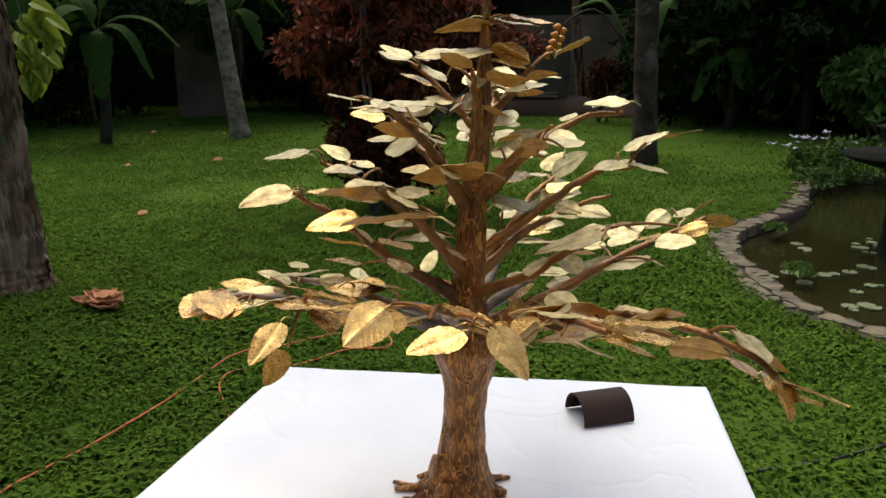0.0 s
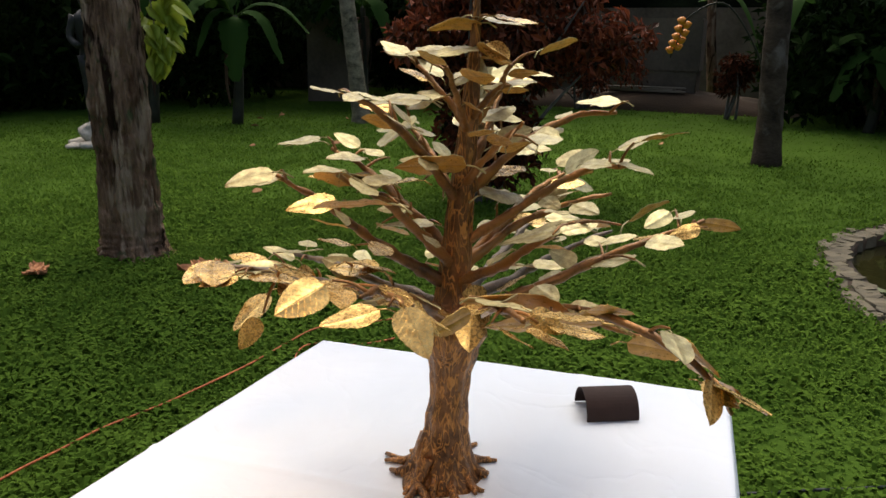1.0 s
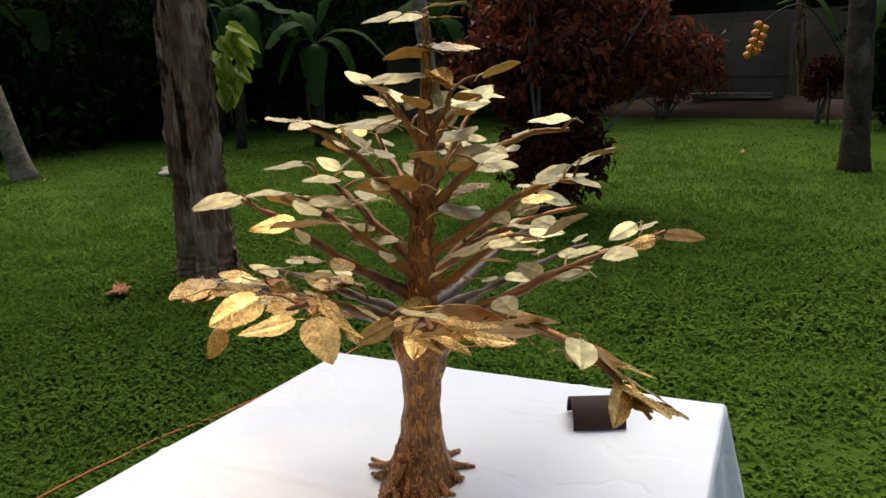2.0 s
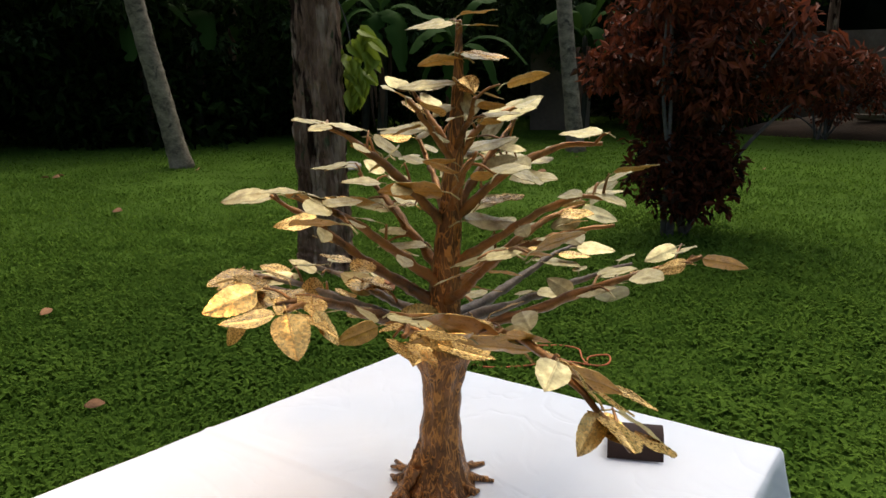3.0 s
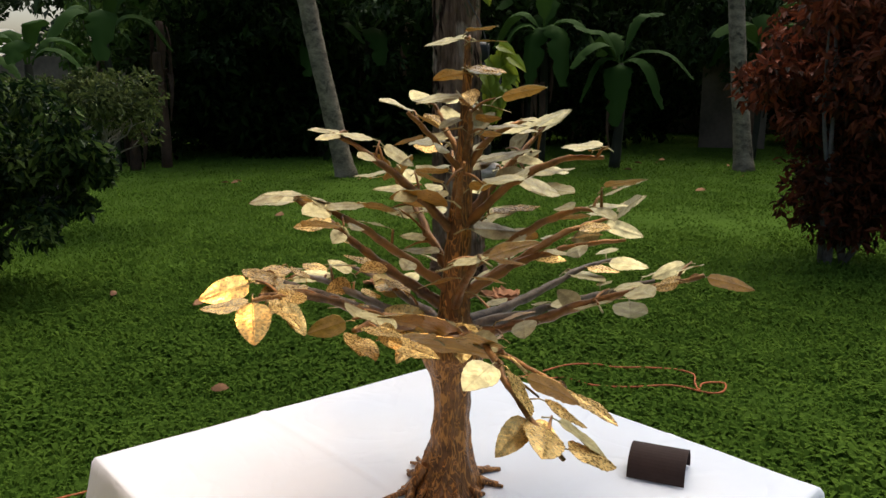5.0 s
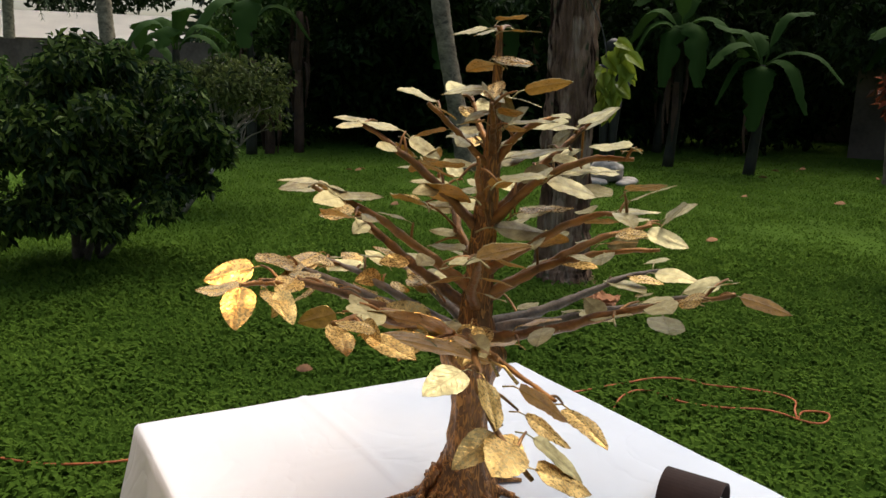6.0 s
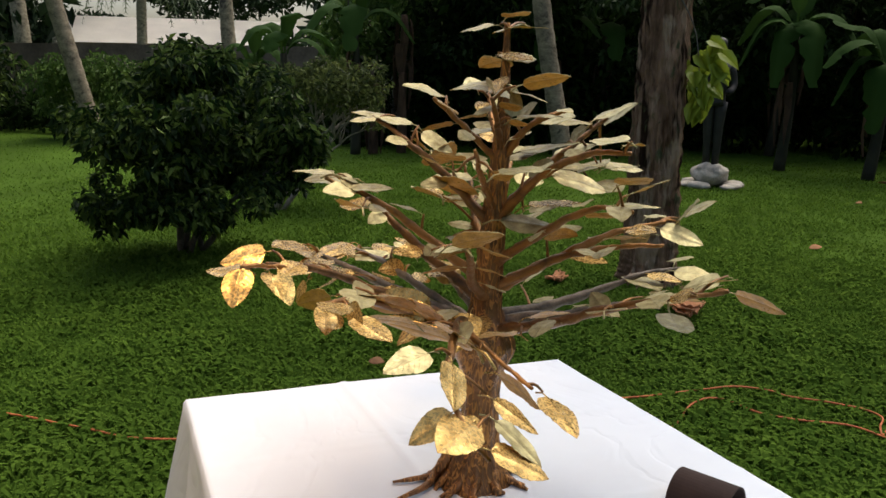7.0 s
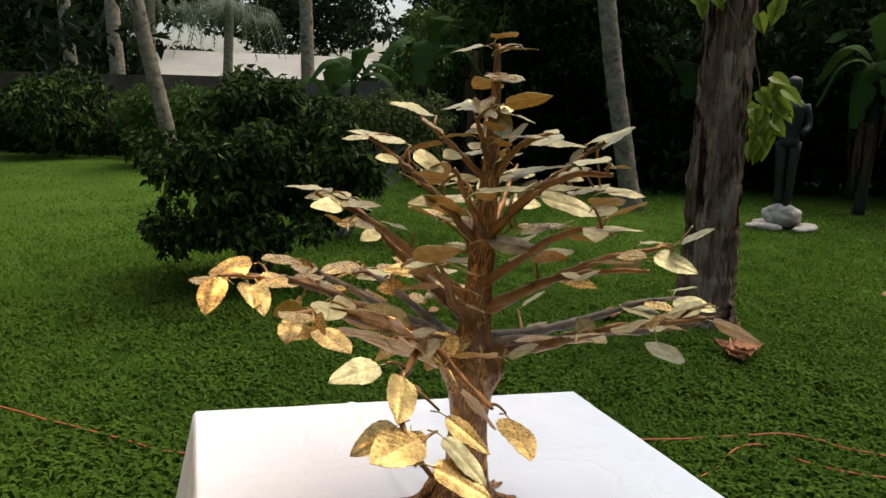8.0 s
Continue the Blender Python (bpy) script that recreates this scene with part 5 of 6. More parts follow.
build_banana((-8.95, 10.7, 0), 2.30, ((-75, 0.50, 0.12, 1.00, 0.19), (-20, 0.85, 0.22, 1.00, 0.18), (-135, 0.85, 0.32, 0.70, 0.20), (30, 1.0, 0.28, 0.50, 0.15), (205, 1.0, 0.5, 0.5, 0.18), (110, 1.0, 0.9, -0.2, 0.18), (-45, 0.7, 0.8, -0.3, 0.16)), 61)
build_banana((2.25, 15.5, 0), 1.05, ((-150, 0.85, 0.35, 0.75, 0.20), (-80, 0.70, 0.55, 0.60, 0.24), (-10, 0.95, 0.55, 0.55, 0.24), (60, 0.9, 0.6, 0.2, 0.2), (190, 0.9, 0.7, 0.1, 0.2)), 71)
build_banana((-10.4, 2.65, 0), 1.80, ((60, 0.75, 0.25, 0.30, 0.09), (-30, 0.55, 0.40, 0.20, 0.13), (100, 0.8, 0.5, 0.1, 0.12), (-80, 0.7, 0.45, 0.25, 0.13), (20, 0.5, 0.65, -0.2, 0.12), (200, 0.7, 0.6, 0.0, 0.13)), 72)
build_banana((-13.2, 4.4, 0), 2.3, ((75, 1.1, 0.45, 0.5, 0.19), (-20, 0.9, 0.55, 0.7, 0.20), (-70, 1.1, 0.6, 0.4, 0.20), (120, 1.1, 0.9, 0.0, 0.19), (25, 0.8, 1.0, -0.2, 0.19), (-110, 0.9, 0.7, 0.6, 0.18)), 73)
banana_random = random.Random(12)
for k, (x, y, h) in enumerate(((-13.06, 9.60, 2.4), (-6.92, 14.28, 2.0), (-16.82, 2.92, 1.6), (-13.04, 8.46, 2.2), (-4.45, 14.91, 1.8), (-11.0, 12.3, 2.6))):
    fans = [(137.5 * q + banana_random.uniform(-20, 20), h * banana_random.uniform(0.4, 0.6), 0.9 - 0.12 * q, -0.3 + 0.2 * q, banana_random.uniform(0.14, 0.22)) for q in range(7)]
    build_banana((x, y, 0), h, fans, 62 + k)


def build_dry_banana(base, height):
    """A dead banana stem wrapped in hanging brown leaves."""
    base = Vector(base)
    t = thing("dry_banana_stem", base, "dead banana stem hung with dry brown leaves", "banana plant")
    rng = random.Random(27)
    bm = bmesh.new()
    tube(bm, smooth_path([base - Vector((0, 0, 0.05)), base + Vector((0.03, 0.02, height * 0.5)), base + Vector((0, 0.06, height))], 10), taper(0.10, 0.05, 10), 10, 0.2, 2)
    part("stem", bm, M_DRYSTEM, t)
    for k in range(16):
        dry_leaf(base + Vector((0, 0.04, height * rng.uniform(0.45, 1.0))), rng.uniform(0, 6.28), rng.uniform(0.5, 0.9), rng, t)


build_dry_banana((-13.3, 5.35, 0), 2.6)
build_dry_banana((-13.2, 4.75, 0), 1.3)


# ---------------------------------------------------------------- wood behind the lawn
EDGE = [(-25, -11, 0), (-22.5, -4.2, 0), (-18.6, 1.5, 0), (-15.6, 6.3, 0), (-14.0, 9.8, 0), (-10.8, 14.8, 0), (-6.6, 17.9, 0), (-2.5, 19.2, 0), (2.1, 17.2, 0), (6.5, 14.5, 0), (9.5, 10.5, 0), (11, 5, 0)]


def build_wood():
    rng = random.Random(17)
    line = smooth_path(EDGE, 120)
    blobs = []
    for p in line:
        out = Vector((p.x - 0.5, p.y - 3, 0)).normalized()
        open_view = p.x < -15.4 and -7.0 < p.y < 6.3
        for _ in range(5):
            z = rng.uniform(0.4, 4.6)
            if open_view:
                z = rng.uniform(4.0, 5.4) if rng.random() < 0.16 else rng.uniform(0.1, 0.6)
            d = rng.uniform(-1.8, 3.2) - (0.8 if z > 3 else 0)
            c = p + out * d
            s = rng.uniform(0.4, 0.8) if open_view else rng.uniform(0.7, 1.5)
            if -5.0 < c.x < 0.9 and c.y > 12.8 and z < 4.0 or -9.9 < c.x < -6.6 and c.y < 17.4 and z < 2.9:
                continue
            blobs.append(((c.x, c.y, z), (s, s, s * 0.7)))
        for _ in range(3):
            c = p + out * rng.uniform(-1.6, 1.2)
            if not open_view and not (-5.0 < c.x < 0.9 and c.y > 12.8 or -9.9 < c.x < -6.6 and c.y < 17.4):
                blobs.append(((c.x, c.y, rng.uniform(0.2, 1.8)), (0.9, 0.9, 0.6)))
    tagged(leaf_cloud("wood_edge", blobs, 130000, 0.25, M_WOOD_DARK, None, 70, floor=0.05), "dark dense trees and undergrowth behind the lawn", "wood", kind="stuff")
    rng = random.Random(20)
    blobs = []
    for _ in range(90):
        blobs.append(((rng.uniform(-31, -24.5), rng.uniform(-15, -6.2), rng.uniform(0.5, 6.5)), (1.1, 1.1, 0.8)))
    # unseen crowns overhead, added only to shade the left of the lawn
    for _ in range(105):
        blobs.append(((rng.uniform(-21, -9.5), rng.uniform(-12, -2.5), rng.uniform(5.6, 7.8)), (1.2, 1.2, 0.6)))
    tagged(leaf_cloud("trees_and_shade_crowns", blobs, 34000, 0.28, M_WOOD_DARK, None, 73), "dark trees at the garden's end and unseen crowns added to shade the lawn", "trees", kind="stuff")
    rng = random.Random(19)
    blobs = []
    for _ in range(150):
        p = line[rng.randrange(34, 112)]
        out = Vector((p.x - 0.5, p.y - 3, 0)).normalized()
        c = p + out * rng.uniform(-2.2, -0.6)
        z = rng.uniform(1.7, 4.4)
        if not (-5.0 < c.x < 0.9 and z < 3.0) and c.x < 7.0:
            blobs.append(((c.x, c.y, z), (rng.uniform(0.3, 0.7), rng.uniform(0.3, 0.7), rng.uniform(0.15, 0.35))))
    for _ in range(14):
        blobs.append(((rng.uniform(-9.2, -7.2), rng.uniform(14.6, 15.6), rng.choice((0.3, 1.5, 1.9, 2.3))), (0.35, 0.3, 0.22)))
    tagged(leaf_cloud("undergrowth", blobs, 15000, 0.19, M_UNDER, None, 72, floor=0.05, droop=0.8, hollow=0.1), "green sprays of leaves hanging before the dark wood", "foliage", kind="stuff")
    rng = random.Random(18)
    for k in range(16):
        p = line[4 + k * 7] if 4 + k * 7 < len(line) else line[-1]
        out = Vector((p.x - 0.5, p.y - 3, 0)).normalized()
        c = p + out * rng.uniform(0.2, 2.4)
        if c.x < -15 and c.y > -8:
            continue
        t = thing("wood_tree", c, "slim dark tree in the shade of the wood", "tree", "trees of the wood")
        bm = bmesh.new()
        tube(bm, smooth_path([c, c + Vector((rng.uniform(-0.3, 0.3), rng.uniform(-0.3, 0.3), 3)), c + Vector((rng.uniform(-0.8, 0.8), rng.uniform(-0.8, 0.8), 8))], 14), taper(rng.uniform(0.1, 0.18), 0.06, 14), 9, 0.2, k)
        part("trunk", bm, M_BARK, t)
    c = Vector((3.5, 15.2, 0))
    t = thing("wood_tree", c, "slim pale tree before the wood by the pond", "tree", "trees of the wood")
    bm = bmesh.new()
    tube(bm, smooth_path([c, c + Vector((0.03, 0, 2)), c + Vector((0.12, 0.1, 5))], 14), taper(0.10, 0.06, 14), 9, 0.15, 40)
    part("trunk", bm, M_PALMDARK, t)


build_wood()


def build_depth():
    """The dark inside of the wood: a thick, uneven near-black mass added for shade behind the first leaves, open
    towards the house.
    """
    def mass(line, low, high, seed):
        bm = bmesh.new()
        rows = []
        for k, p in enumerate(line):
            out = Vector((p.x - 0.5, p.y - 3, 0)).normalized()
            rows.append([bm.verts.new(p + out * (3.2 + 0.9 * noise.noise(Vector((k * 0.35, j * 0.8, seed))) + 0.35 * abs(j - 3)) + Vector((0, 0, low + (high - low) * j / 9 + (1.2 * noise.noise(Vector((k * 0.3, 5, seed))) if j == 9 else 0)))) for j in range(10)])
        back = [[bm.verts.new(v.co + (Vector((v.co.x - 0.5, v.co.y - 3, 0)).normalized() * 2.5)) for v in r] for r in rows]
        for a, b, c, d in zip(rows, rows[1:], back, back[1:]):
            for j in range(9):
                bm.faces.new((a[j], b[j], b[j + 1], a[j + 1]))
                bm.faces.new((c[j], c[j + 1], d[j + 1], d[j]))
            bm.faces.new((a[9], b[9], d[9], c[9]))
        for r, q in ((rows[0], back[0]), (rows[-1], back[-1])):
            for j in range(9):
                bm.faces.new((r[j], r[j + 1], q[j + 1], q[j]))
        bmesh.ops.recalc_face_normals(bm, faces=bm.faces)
        tagged(part("backdrop", bm, M_SHADE), "near-black mass that stands for the deep shade inside the wood", "wood", kind="structure")
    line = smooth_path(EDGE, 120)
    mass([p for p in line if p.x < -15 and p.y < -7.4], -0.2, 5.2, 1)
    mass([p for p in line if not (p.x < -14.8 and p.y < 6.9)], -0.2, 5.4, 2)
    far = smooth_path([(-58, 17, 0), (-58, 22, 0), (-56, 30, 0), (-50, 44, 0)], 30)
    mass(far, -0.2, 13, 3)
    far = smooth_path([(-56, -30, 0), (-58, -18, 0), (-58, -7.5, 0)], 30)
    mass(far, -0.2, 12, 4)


build_depth()


def build_far_trees():
    rng = random.Random(33)
    blobs = []
    for _ in range(170):
        blobs.append(((-60 + rng.uniform(-3, 3), rng.uniform(-26, -5.2), rng.uniform(1.5, 10)), (1.7, 1.7, 1.2)))
        y = rng.uniform(2.2, 26)
        if not 9.5 < y < 14 or rng.random() < 0.3:
            blobs.append(((-60 + rng.uniform(-3, 3), y, rng.uniform(5.2, 11)), (1.7, 1.7, 1.1)))
    for _ in range(36):
        blobs.append(((-60 + rng.uniform(-3, 3), rng.uniform(-5.2, 2.4), rng.uniform(6.4, 11)), (1.2, 1.2, 0.8)))
        blobs.append(((-59 + rng.uniform(-2, 2), rng.uniform(-5.2, 1.2), rng.uniform(1.0, 4.6)), (0.9, 0.9, 0.6)))
    for _ in range(24):
        y = rng.uniform(-4.2, -1.2) if rng.random() < 0.45 else rng.uniform(5.2, 8.2)
        blobs.append(((-22.5 + rng.uniform(-1, 1), y, rng.uniform(1.6, 7)), (0.8, 0.8, 0.7)))
    tagged(leaf_cloud("far_trees", blobs, 54000, 0.5, M_FAR, None, 71), "ragged far treetops over the boundary wall", "trees", kind="stuff")


build_far_trees()


def build_wall():
    """A concrete boundary wall round the garden, in straight lengths with posts."""
    line = [Vector((-28.0, -19, 0)), Vector((-22.6, 3.0, 0)), Vector((-18.5, 12.0, 0)), Vector((-13, 18.5, 0)), Vector((-5, 22.5, 0)), Vector((4, 20.5, 0)), Vector((10, 16, 0)), Vector((13, 6, 0))]
    for k, (a, b) in enumerate(zip(line, line[1:])):
        bm = bmesh.new()
        mid, d = (a + b) / 2, b - a
        box(bm, (d.length - 0.02, 0.18, 2.3), (mid.x, mid.y, 1.03), math.atan2(d.y, d.x), 0.01)
        tagged(part("wall_boundary", bm, M_WALL, smooth=False), "weathered grey concrete boundary wall behind the trees", "wall", kind="structure")


build_wall()


def build_inner_wall():
    """A short length of old concrete wall that shows between the stems at the wood's edge."""
    bm = bmesh.new()
    a, b = Vector((-8.85, 15.40, 0)), Vector((-7.75, 16.15, 0))
    mid, d = (a + b) / 2, b - a
    box(bm, (d.length, 0.16, 2.05), (mid.x, mid.y, 0.98), math.atan2(d.y, d.x), 0.01)
    tagged(part("wall_inner", bm, M_CONCRETE, smooth=False), "short old grey concrete wall at the wood's edge", "wall", kind="structure")


build_inner_wall()


def build_house():
    at = Vector((-50.0, 2.6, 0))
    t = thing("far_house", at, "low pale house with a cream roof beyond the wall", "house")
    bm = bmesh.new()
    box(bm, (8, 12.4, 2.8), (at.x, at.y, 1.4))
    part("wall", bm, M_WALL, t, smooth=False)
    bm = bmesh.new()
    v = [bm.verts.new(p) for p in ((at.x + 5, at.y - 6.6, 2.75), (at.x + 5, at.y + 6.6, 2.75), (at.x, at.y + 6.6, 4.35), (at.x, at.y - 6.6, 4.35), (at.x - 5, at.y - 6.6, 2.75), (at.x - 5, at.y + 6.6, 2.75))]
    for f in ((0, 1, 2, 3), (3, 2, 5, 4)):
        bm.faces.new([v[q] for q in f])
    bmesh.ops.solidify(bm, geom=bm.faces[:], thickness=0.12)
    part("roof", bm, M_ROOF, t, "cream sheet roof", smooth=False)


build_house()


def build_statue():
    at = Vector((-7.74, 8.36, 0))
    bm = bmesh.new()
    c = at + Vector((-0.02, 0.0, 0.34))
    ahead, beside = Vector((0.80, -0.60, 0)), Vector((0.60, 0.80, 0))
    def bar(points, radii):
        tube(bm, smooth_path([c + beside * p[0] + ahead * p[1] + Vector((0, 0, p[2])) for p in points], 3 * (len(points) - 1)), np.interp(np.linspace(0, 1, 3 * (len(points) - 1) + 1), np.linspace(0, 1, len(radii)), radii).tolist(), 10, 0.1, points[-1][2])
    for sign in (-1, 1):
        bar([(sign * 0.06, 0, -0.03), (sign * 0.07, 0.02, 0.42), (sign * 0.075, 0, 0.86)], (0.055, 0.06, 0.075, 0.10))
        bar([(sign * 0.16, 0, 1.36), (sign * 0.23, -0.02, 1.10), (sign * 0.16, 0.14, 0.98)], (0.065, 0.05, 0.045))
    bar([(0, 0, 0.80), (0, 0, 1.02), (0, 0, 1.30), (0, 0, 1.44)], (0.15, 0.13, 0.17, 0.19, 0.09))
    bar([(0, 0, 1.42), (0, 0.01, 1.56), (0, 0.01, 1.68), (0, 0.01, 1.74)], (0.05, 0.09, 0.11, 0.10, 0.03))
    tagged(part("statue", bm, M_BRONZE), "dark standing garden statue on a white rock", "statue")
    bm = bmesh.new()
    bmesh.ops.create_icosphere(bm, subdivisions=4, radius=1.0)
    for v in bm.verts:
        k = 1 + 0.22 * noise.noise(v.co * 1.7) + 0.06 * noise.noise(v.co * 6) - 0.16 * math.exp(-((v.co.x * 0.6 + v.co.y * 0.8 - 0.1) / 0.22) ** 2) * max(0.0, v.co.z)
        v.co = Vector((v.co.x * 0.24 * k, v.co.y * 0.26 * k, v.co.z * 0.17 * k)) + at + Vector((0, 0, 0.17))
    tagged(part("rock", bm, M_WHITESTONE), "pale weathered rock that carries the statue", "rock")
    rng = random.Random(3)
    for k in range(12):
        a, r = rng.uniform(0, 6.28), rng.uniform(0.2, 0.40)
        bm = bmesh.new()
        bmesh.ops.create_icosphere(bm, subdivisions=2, radius=1.0)
        s = rng.uniform(0.09, 0.17)
        for v in bm.verts:
            q = 1 + 0.25 * noise.noise(v.co * 2 + Vector((k, 0, 0)))
            v.co = Vector((v.co.x * s * q, v.co.y * s * q, v.co.z * s * 0.35 * q)) + at + Vector((math.cos(a) * r, math.sin(a) * r, s * 0.2))
        tagged(part("flat_stone", bm, M_WHITESTONE), "flat pale stone lying in the grass by the rock", "stone", "stones round the statue")


build_statue()


# ---------------------------------------------------------------- pond
def build_pond():
    ring = smooth_path([(*p, 0) for p in POND] + [(*POND[0], 0)], 110)
    bm = bmesh.new()
    c = bm.verts.new((3.6, 7.2, -0.09))
    vs = [bm.verts.new((p.x, p.y, -0.09)) for p in ring[:-1]]
    for a, b in zip(vs, vs[1:] + vs[:1]):
        bm.faces.new((c, a, b))
    tagged(part("water", bm, M_WATER), "still dark green pond water", "water", kind="structure")
    rng = random.Random(9)
    for row, (gap, wide) in enumerate(((0.09, 0.10), (0.21, 0.07))):
        for k in range(104):
            u = (k + 0.5 * row + 0.3 * rng.random()) / 104 * 110
            i = int(u) % 110
            p, q = ring[i].lerp(ring[i + 1], u - int(u)), ring[i + 1] - ring[i]
            if p.x > 3.4:
                continue
            d = q.normalized()
            side = Vector((d.y, -d.x, 0))
            if (p + side * 0.1 - Vector((3.6, 7.2, 0))).length < (p - Vector((3.6, 7.2, 0))).length:
                side = -side
            if rng.random() < (0.78 if row else 0.12):
                continue
            c = p + side * (gap + rng.uniform(-0.03, 0.03))
            bm = bmesh.new()
            n = 9
            long = 0.125 * rng.uniform(0.55, 1.25)
            rim, top = [], []
            for e in range(n):
                a = 2 * math.pi * e / n
                r = rng.uniform(0.68, 1.1)
                o = d * math.cos(a) * long * r + side * math.sin(a) * wide * r
                rim.append(bm.verts.new(c + o + Vector((0, 0, -0.08))))
                top.append(bm.verts.new(c + o * 0.9 + Vector((0, 0, 0.006 + rng.uniform(-0.010, 0.014)))))
            bm.faces.new(top)
            for e in range(n):
                bm.faces.new((rim[e], rim[(e + 1) % n], top[(e + 1) % n], top[e]))
            tagged(part("edge_stone", bm, M_STONE, smooth=False), "flat brown stone laid along the pond's edge", "stone", "stones of the pond edge")
    bm = bmesh.new()
    inner = [bm.verts.new((p.x, p.y, -0.12)) for p in ring[:-1]]
    over = [bm.verts.new((p.x, p.y, -0.004)) for p in ring[:-1]]
    outer = []
    for p in ring[:-1]:
        o = (p - Vector((3.6, 7.2, 0))).normalized()
        outer.append(bm.verts.new(p + o * 0.32 + Vector((0, 0, -0.012))))
    m = len(inner)
    for k in range(m):
        bm.faces.new((inner[k], inner[(k + 1) % m], over[(k + 1) % m], over[k]))
        bm.faces.new((over[k], over[(k + 1) % m], outer[(k + 1) % m], outer[k]))
    tagged(part("pond_bank", bm, M_SOIL), "earthy bank between the lawn and the pond", "bank", kind="structure")
    tagged(leaf_cloud("pond_plants", [((2.72, 10.1, 0.17), (0.42, 0.35, 0.19)), ((2.60, 9.6, 0.10), (0.25, 0.35, 0.12)), ((1.72, 6.0, -0.03), (0.11, 0.22, 0.08)), ((3.05, 10.1, 0.22), (0.6, 0.42, 0.28)), ((1.78, 7.3, -0.02), (0.1, 0.18, 0.06))], 1500, 0.08, M_SHRUB, None, 80), "low water plants along the pond's edge", "plants", kind="stuff")


build_pond()


def lily_pad(at, r, turn):
    """A floating round leaf with a notch."""
    bm = bmesh.new()
    c = bm.verts.new((at[0], at[1], -0.080))
    n = 14
    rim = [bm.verts.new((at[0] + math.cos(turn + 0.2 + 5.9 * e / n) * r, at[1] + math.sin(turn + 0.2 + 5.9 * e / n) * r, -0.078 + 0.004 * (e % 2))) for e in range(n + 1)]
    low = [bm.verts.new((v.co.x, v.co.y, -0.088)) for v in rim]
    for e in range(n):
        bm.faces.new((c, rim[e], rim[e + 1]))
        bm.faces.new((rim[e], low[e], low[e + 1], rim[e + 1]))
    tagged(part("lily_pad", bm, M_PAD, smooth=False), "small pale green lily pad floating on the pond", "lily pad", "lily pads on the pond")


pad_random = random.Random(51)
for cx, cy, n, spread in ((1.92, 6.05, 10, 0.26), (2.45, 6.45, 12, 0.38), (2.75, 7.2, 12, 0.42), (2.2, 7.05, 7, 0.26), (2.15, 5.5, 4, 0.22)):
    for _ in range(n):
        lily_pad((cx + pad_random.gauss(0, spread * 0.7), cy + pad_random.gauss(0, spread * 0.5)), pad_random.uniform(0.025, 0.058), pad_random.uniform(0, 6.28))


def build_fountain():
    at = Vector((2.70, 7.00, -0.20))
    t = thing("fountain", at, "dark stone fountain with two bowls standing in the pond", "fountain")
    bm = bmesh.new()
    tube(bm, [at + Vector((0, 0, z)) for z in (0, 0.08, 0.16, 0.25, 0.6, 0.74, 0.82)], [0.24, 0.23, 0.19, 0.17, 0.16, 0.18, 0.24], 24)
    part("pedestal", bm, M_FOUNTAIN, t)
    bm = bmesh.new()
    tube(bm, [at + Vector((0, 0, z)) for z in (0.78, 0.82, 0.86, 0.895, 0.91, 0.90, 0.87)], [0.14, 0.32, 0.455, 0.525, 0.53, 0.505, 0.2], 40)
    part("bowl", bm, M_FOUNTAIN, t)
    bm = bmesh.new()
    tube(bm, [at + Vector((0, 0, z)) for z in (0.86, 1.0, 1.06, 1.10, 1.125, 1.12)], [0.07, 0.06, 0.12, 0.265, 0.315, 0.1], 30)
    part("upper_bowl", bm, M_FOUNTAIN, t)


build_fountain()


def flower_clump(base, size, seed, petals, label):
    """Thin stems with leaves and small many-petalled heads."""
    base = Vector(base)
    t = thing("flower_clump", base, label, "flowers")
    rng = random.Random(seed)
    for k in range(9):
        top = base + Vector((rng.gauss(0, size * 0.3), rng.gauss(0, size * 0.3), size * rng.uniform(0.6, 1.1)))
        bm = bmesh.new()
        tube(bm, [base, base.lerp(top, 0.5) + Vector((0.02, 0, 0)), top], [0.008, 0.006, 0.004], 5)
        part("stem", bm, M_SHRUB, t)
        bm = bmesh.new()
        for e in range(8):
            a = e * 0.785 + rng.random()
            d = Vector((math.cos(a), math.sin(a), rng.uniform(0.1, 0.6))) * rng.uniform(0.05, 0.08)
            w = d.cross(Vector((0, 0, 1))).normalized() * 0.025
            bm.faces.new([bm.verts.new(q) for q in (top, top + d * 0.6 + w, top + d, top + d * 0.6 - w)])
        part("flower", bm, petals, t)
    leaf_cloud("leaves", [((base.x, base.y, size * 0.35), (size * 0.5, size * 0.5, size * 0.35))], 260, 0.10, M_SHRUB, t, seed)


flower_clump((2.62, 10.3, 0), 0.5, 1, M_PETAL, "clump of small white flowers beside the pond")
flower_clump((3.0, 10.6, 0), 0.36, 2, M_PETAL, "low clump of small white flowers beside the pond")


# ---------------------------------------------------------------- far corner by the palm
def build_unseen_wall():
    """An unseen plain wall with an eave, added behind the walk to close the garden and cut sky light."""
    bm = bmesh.new()
    box(bm, (17.0, 0.25, 3.4), (1.5, -3.4, 1.65), 0.0, 0.01)
    tagged(part("wall_unseen", bm, M_PLASTER, smooth=False), "unseen plain plastered wall added to close the garden and cut sky light", "wall", kind="structure")
    bm = bmesh.new()
    box(bm, (17.6, 1.5, 0.14), (1.5, -2.9, 3.46), 0.0, 0.01)
    tagged(part("eave", bm, M_PLANK, smooth=False), "unseen boarded eave added over the wall behind the walk", "eave", kind="structure")


build_unseen_wall()


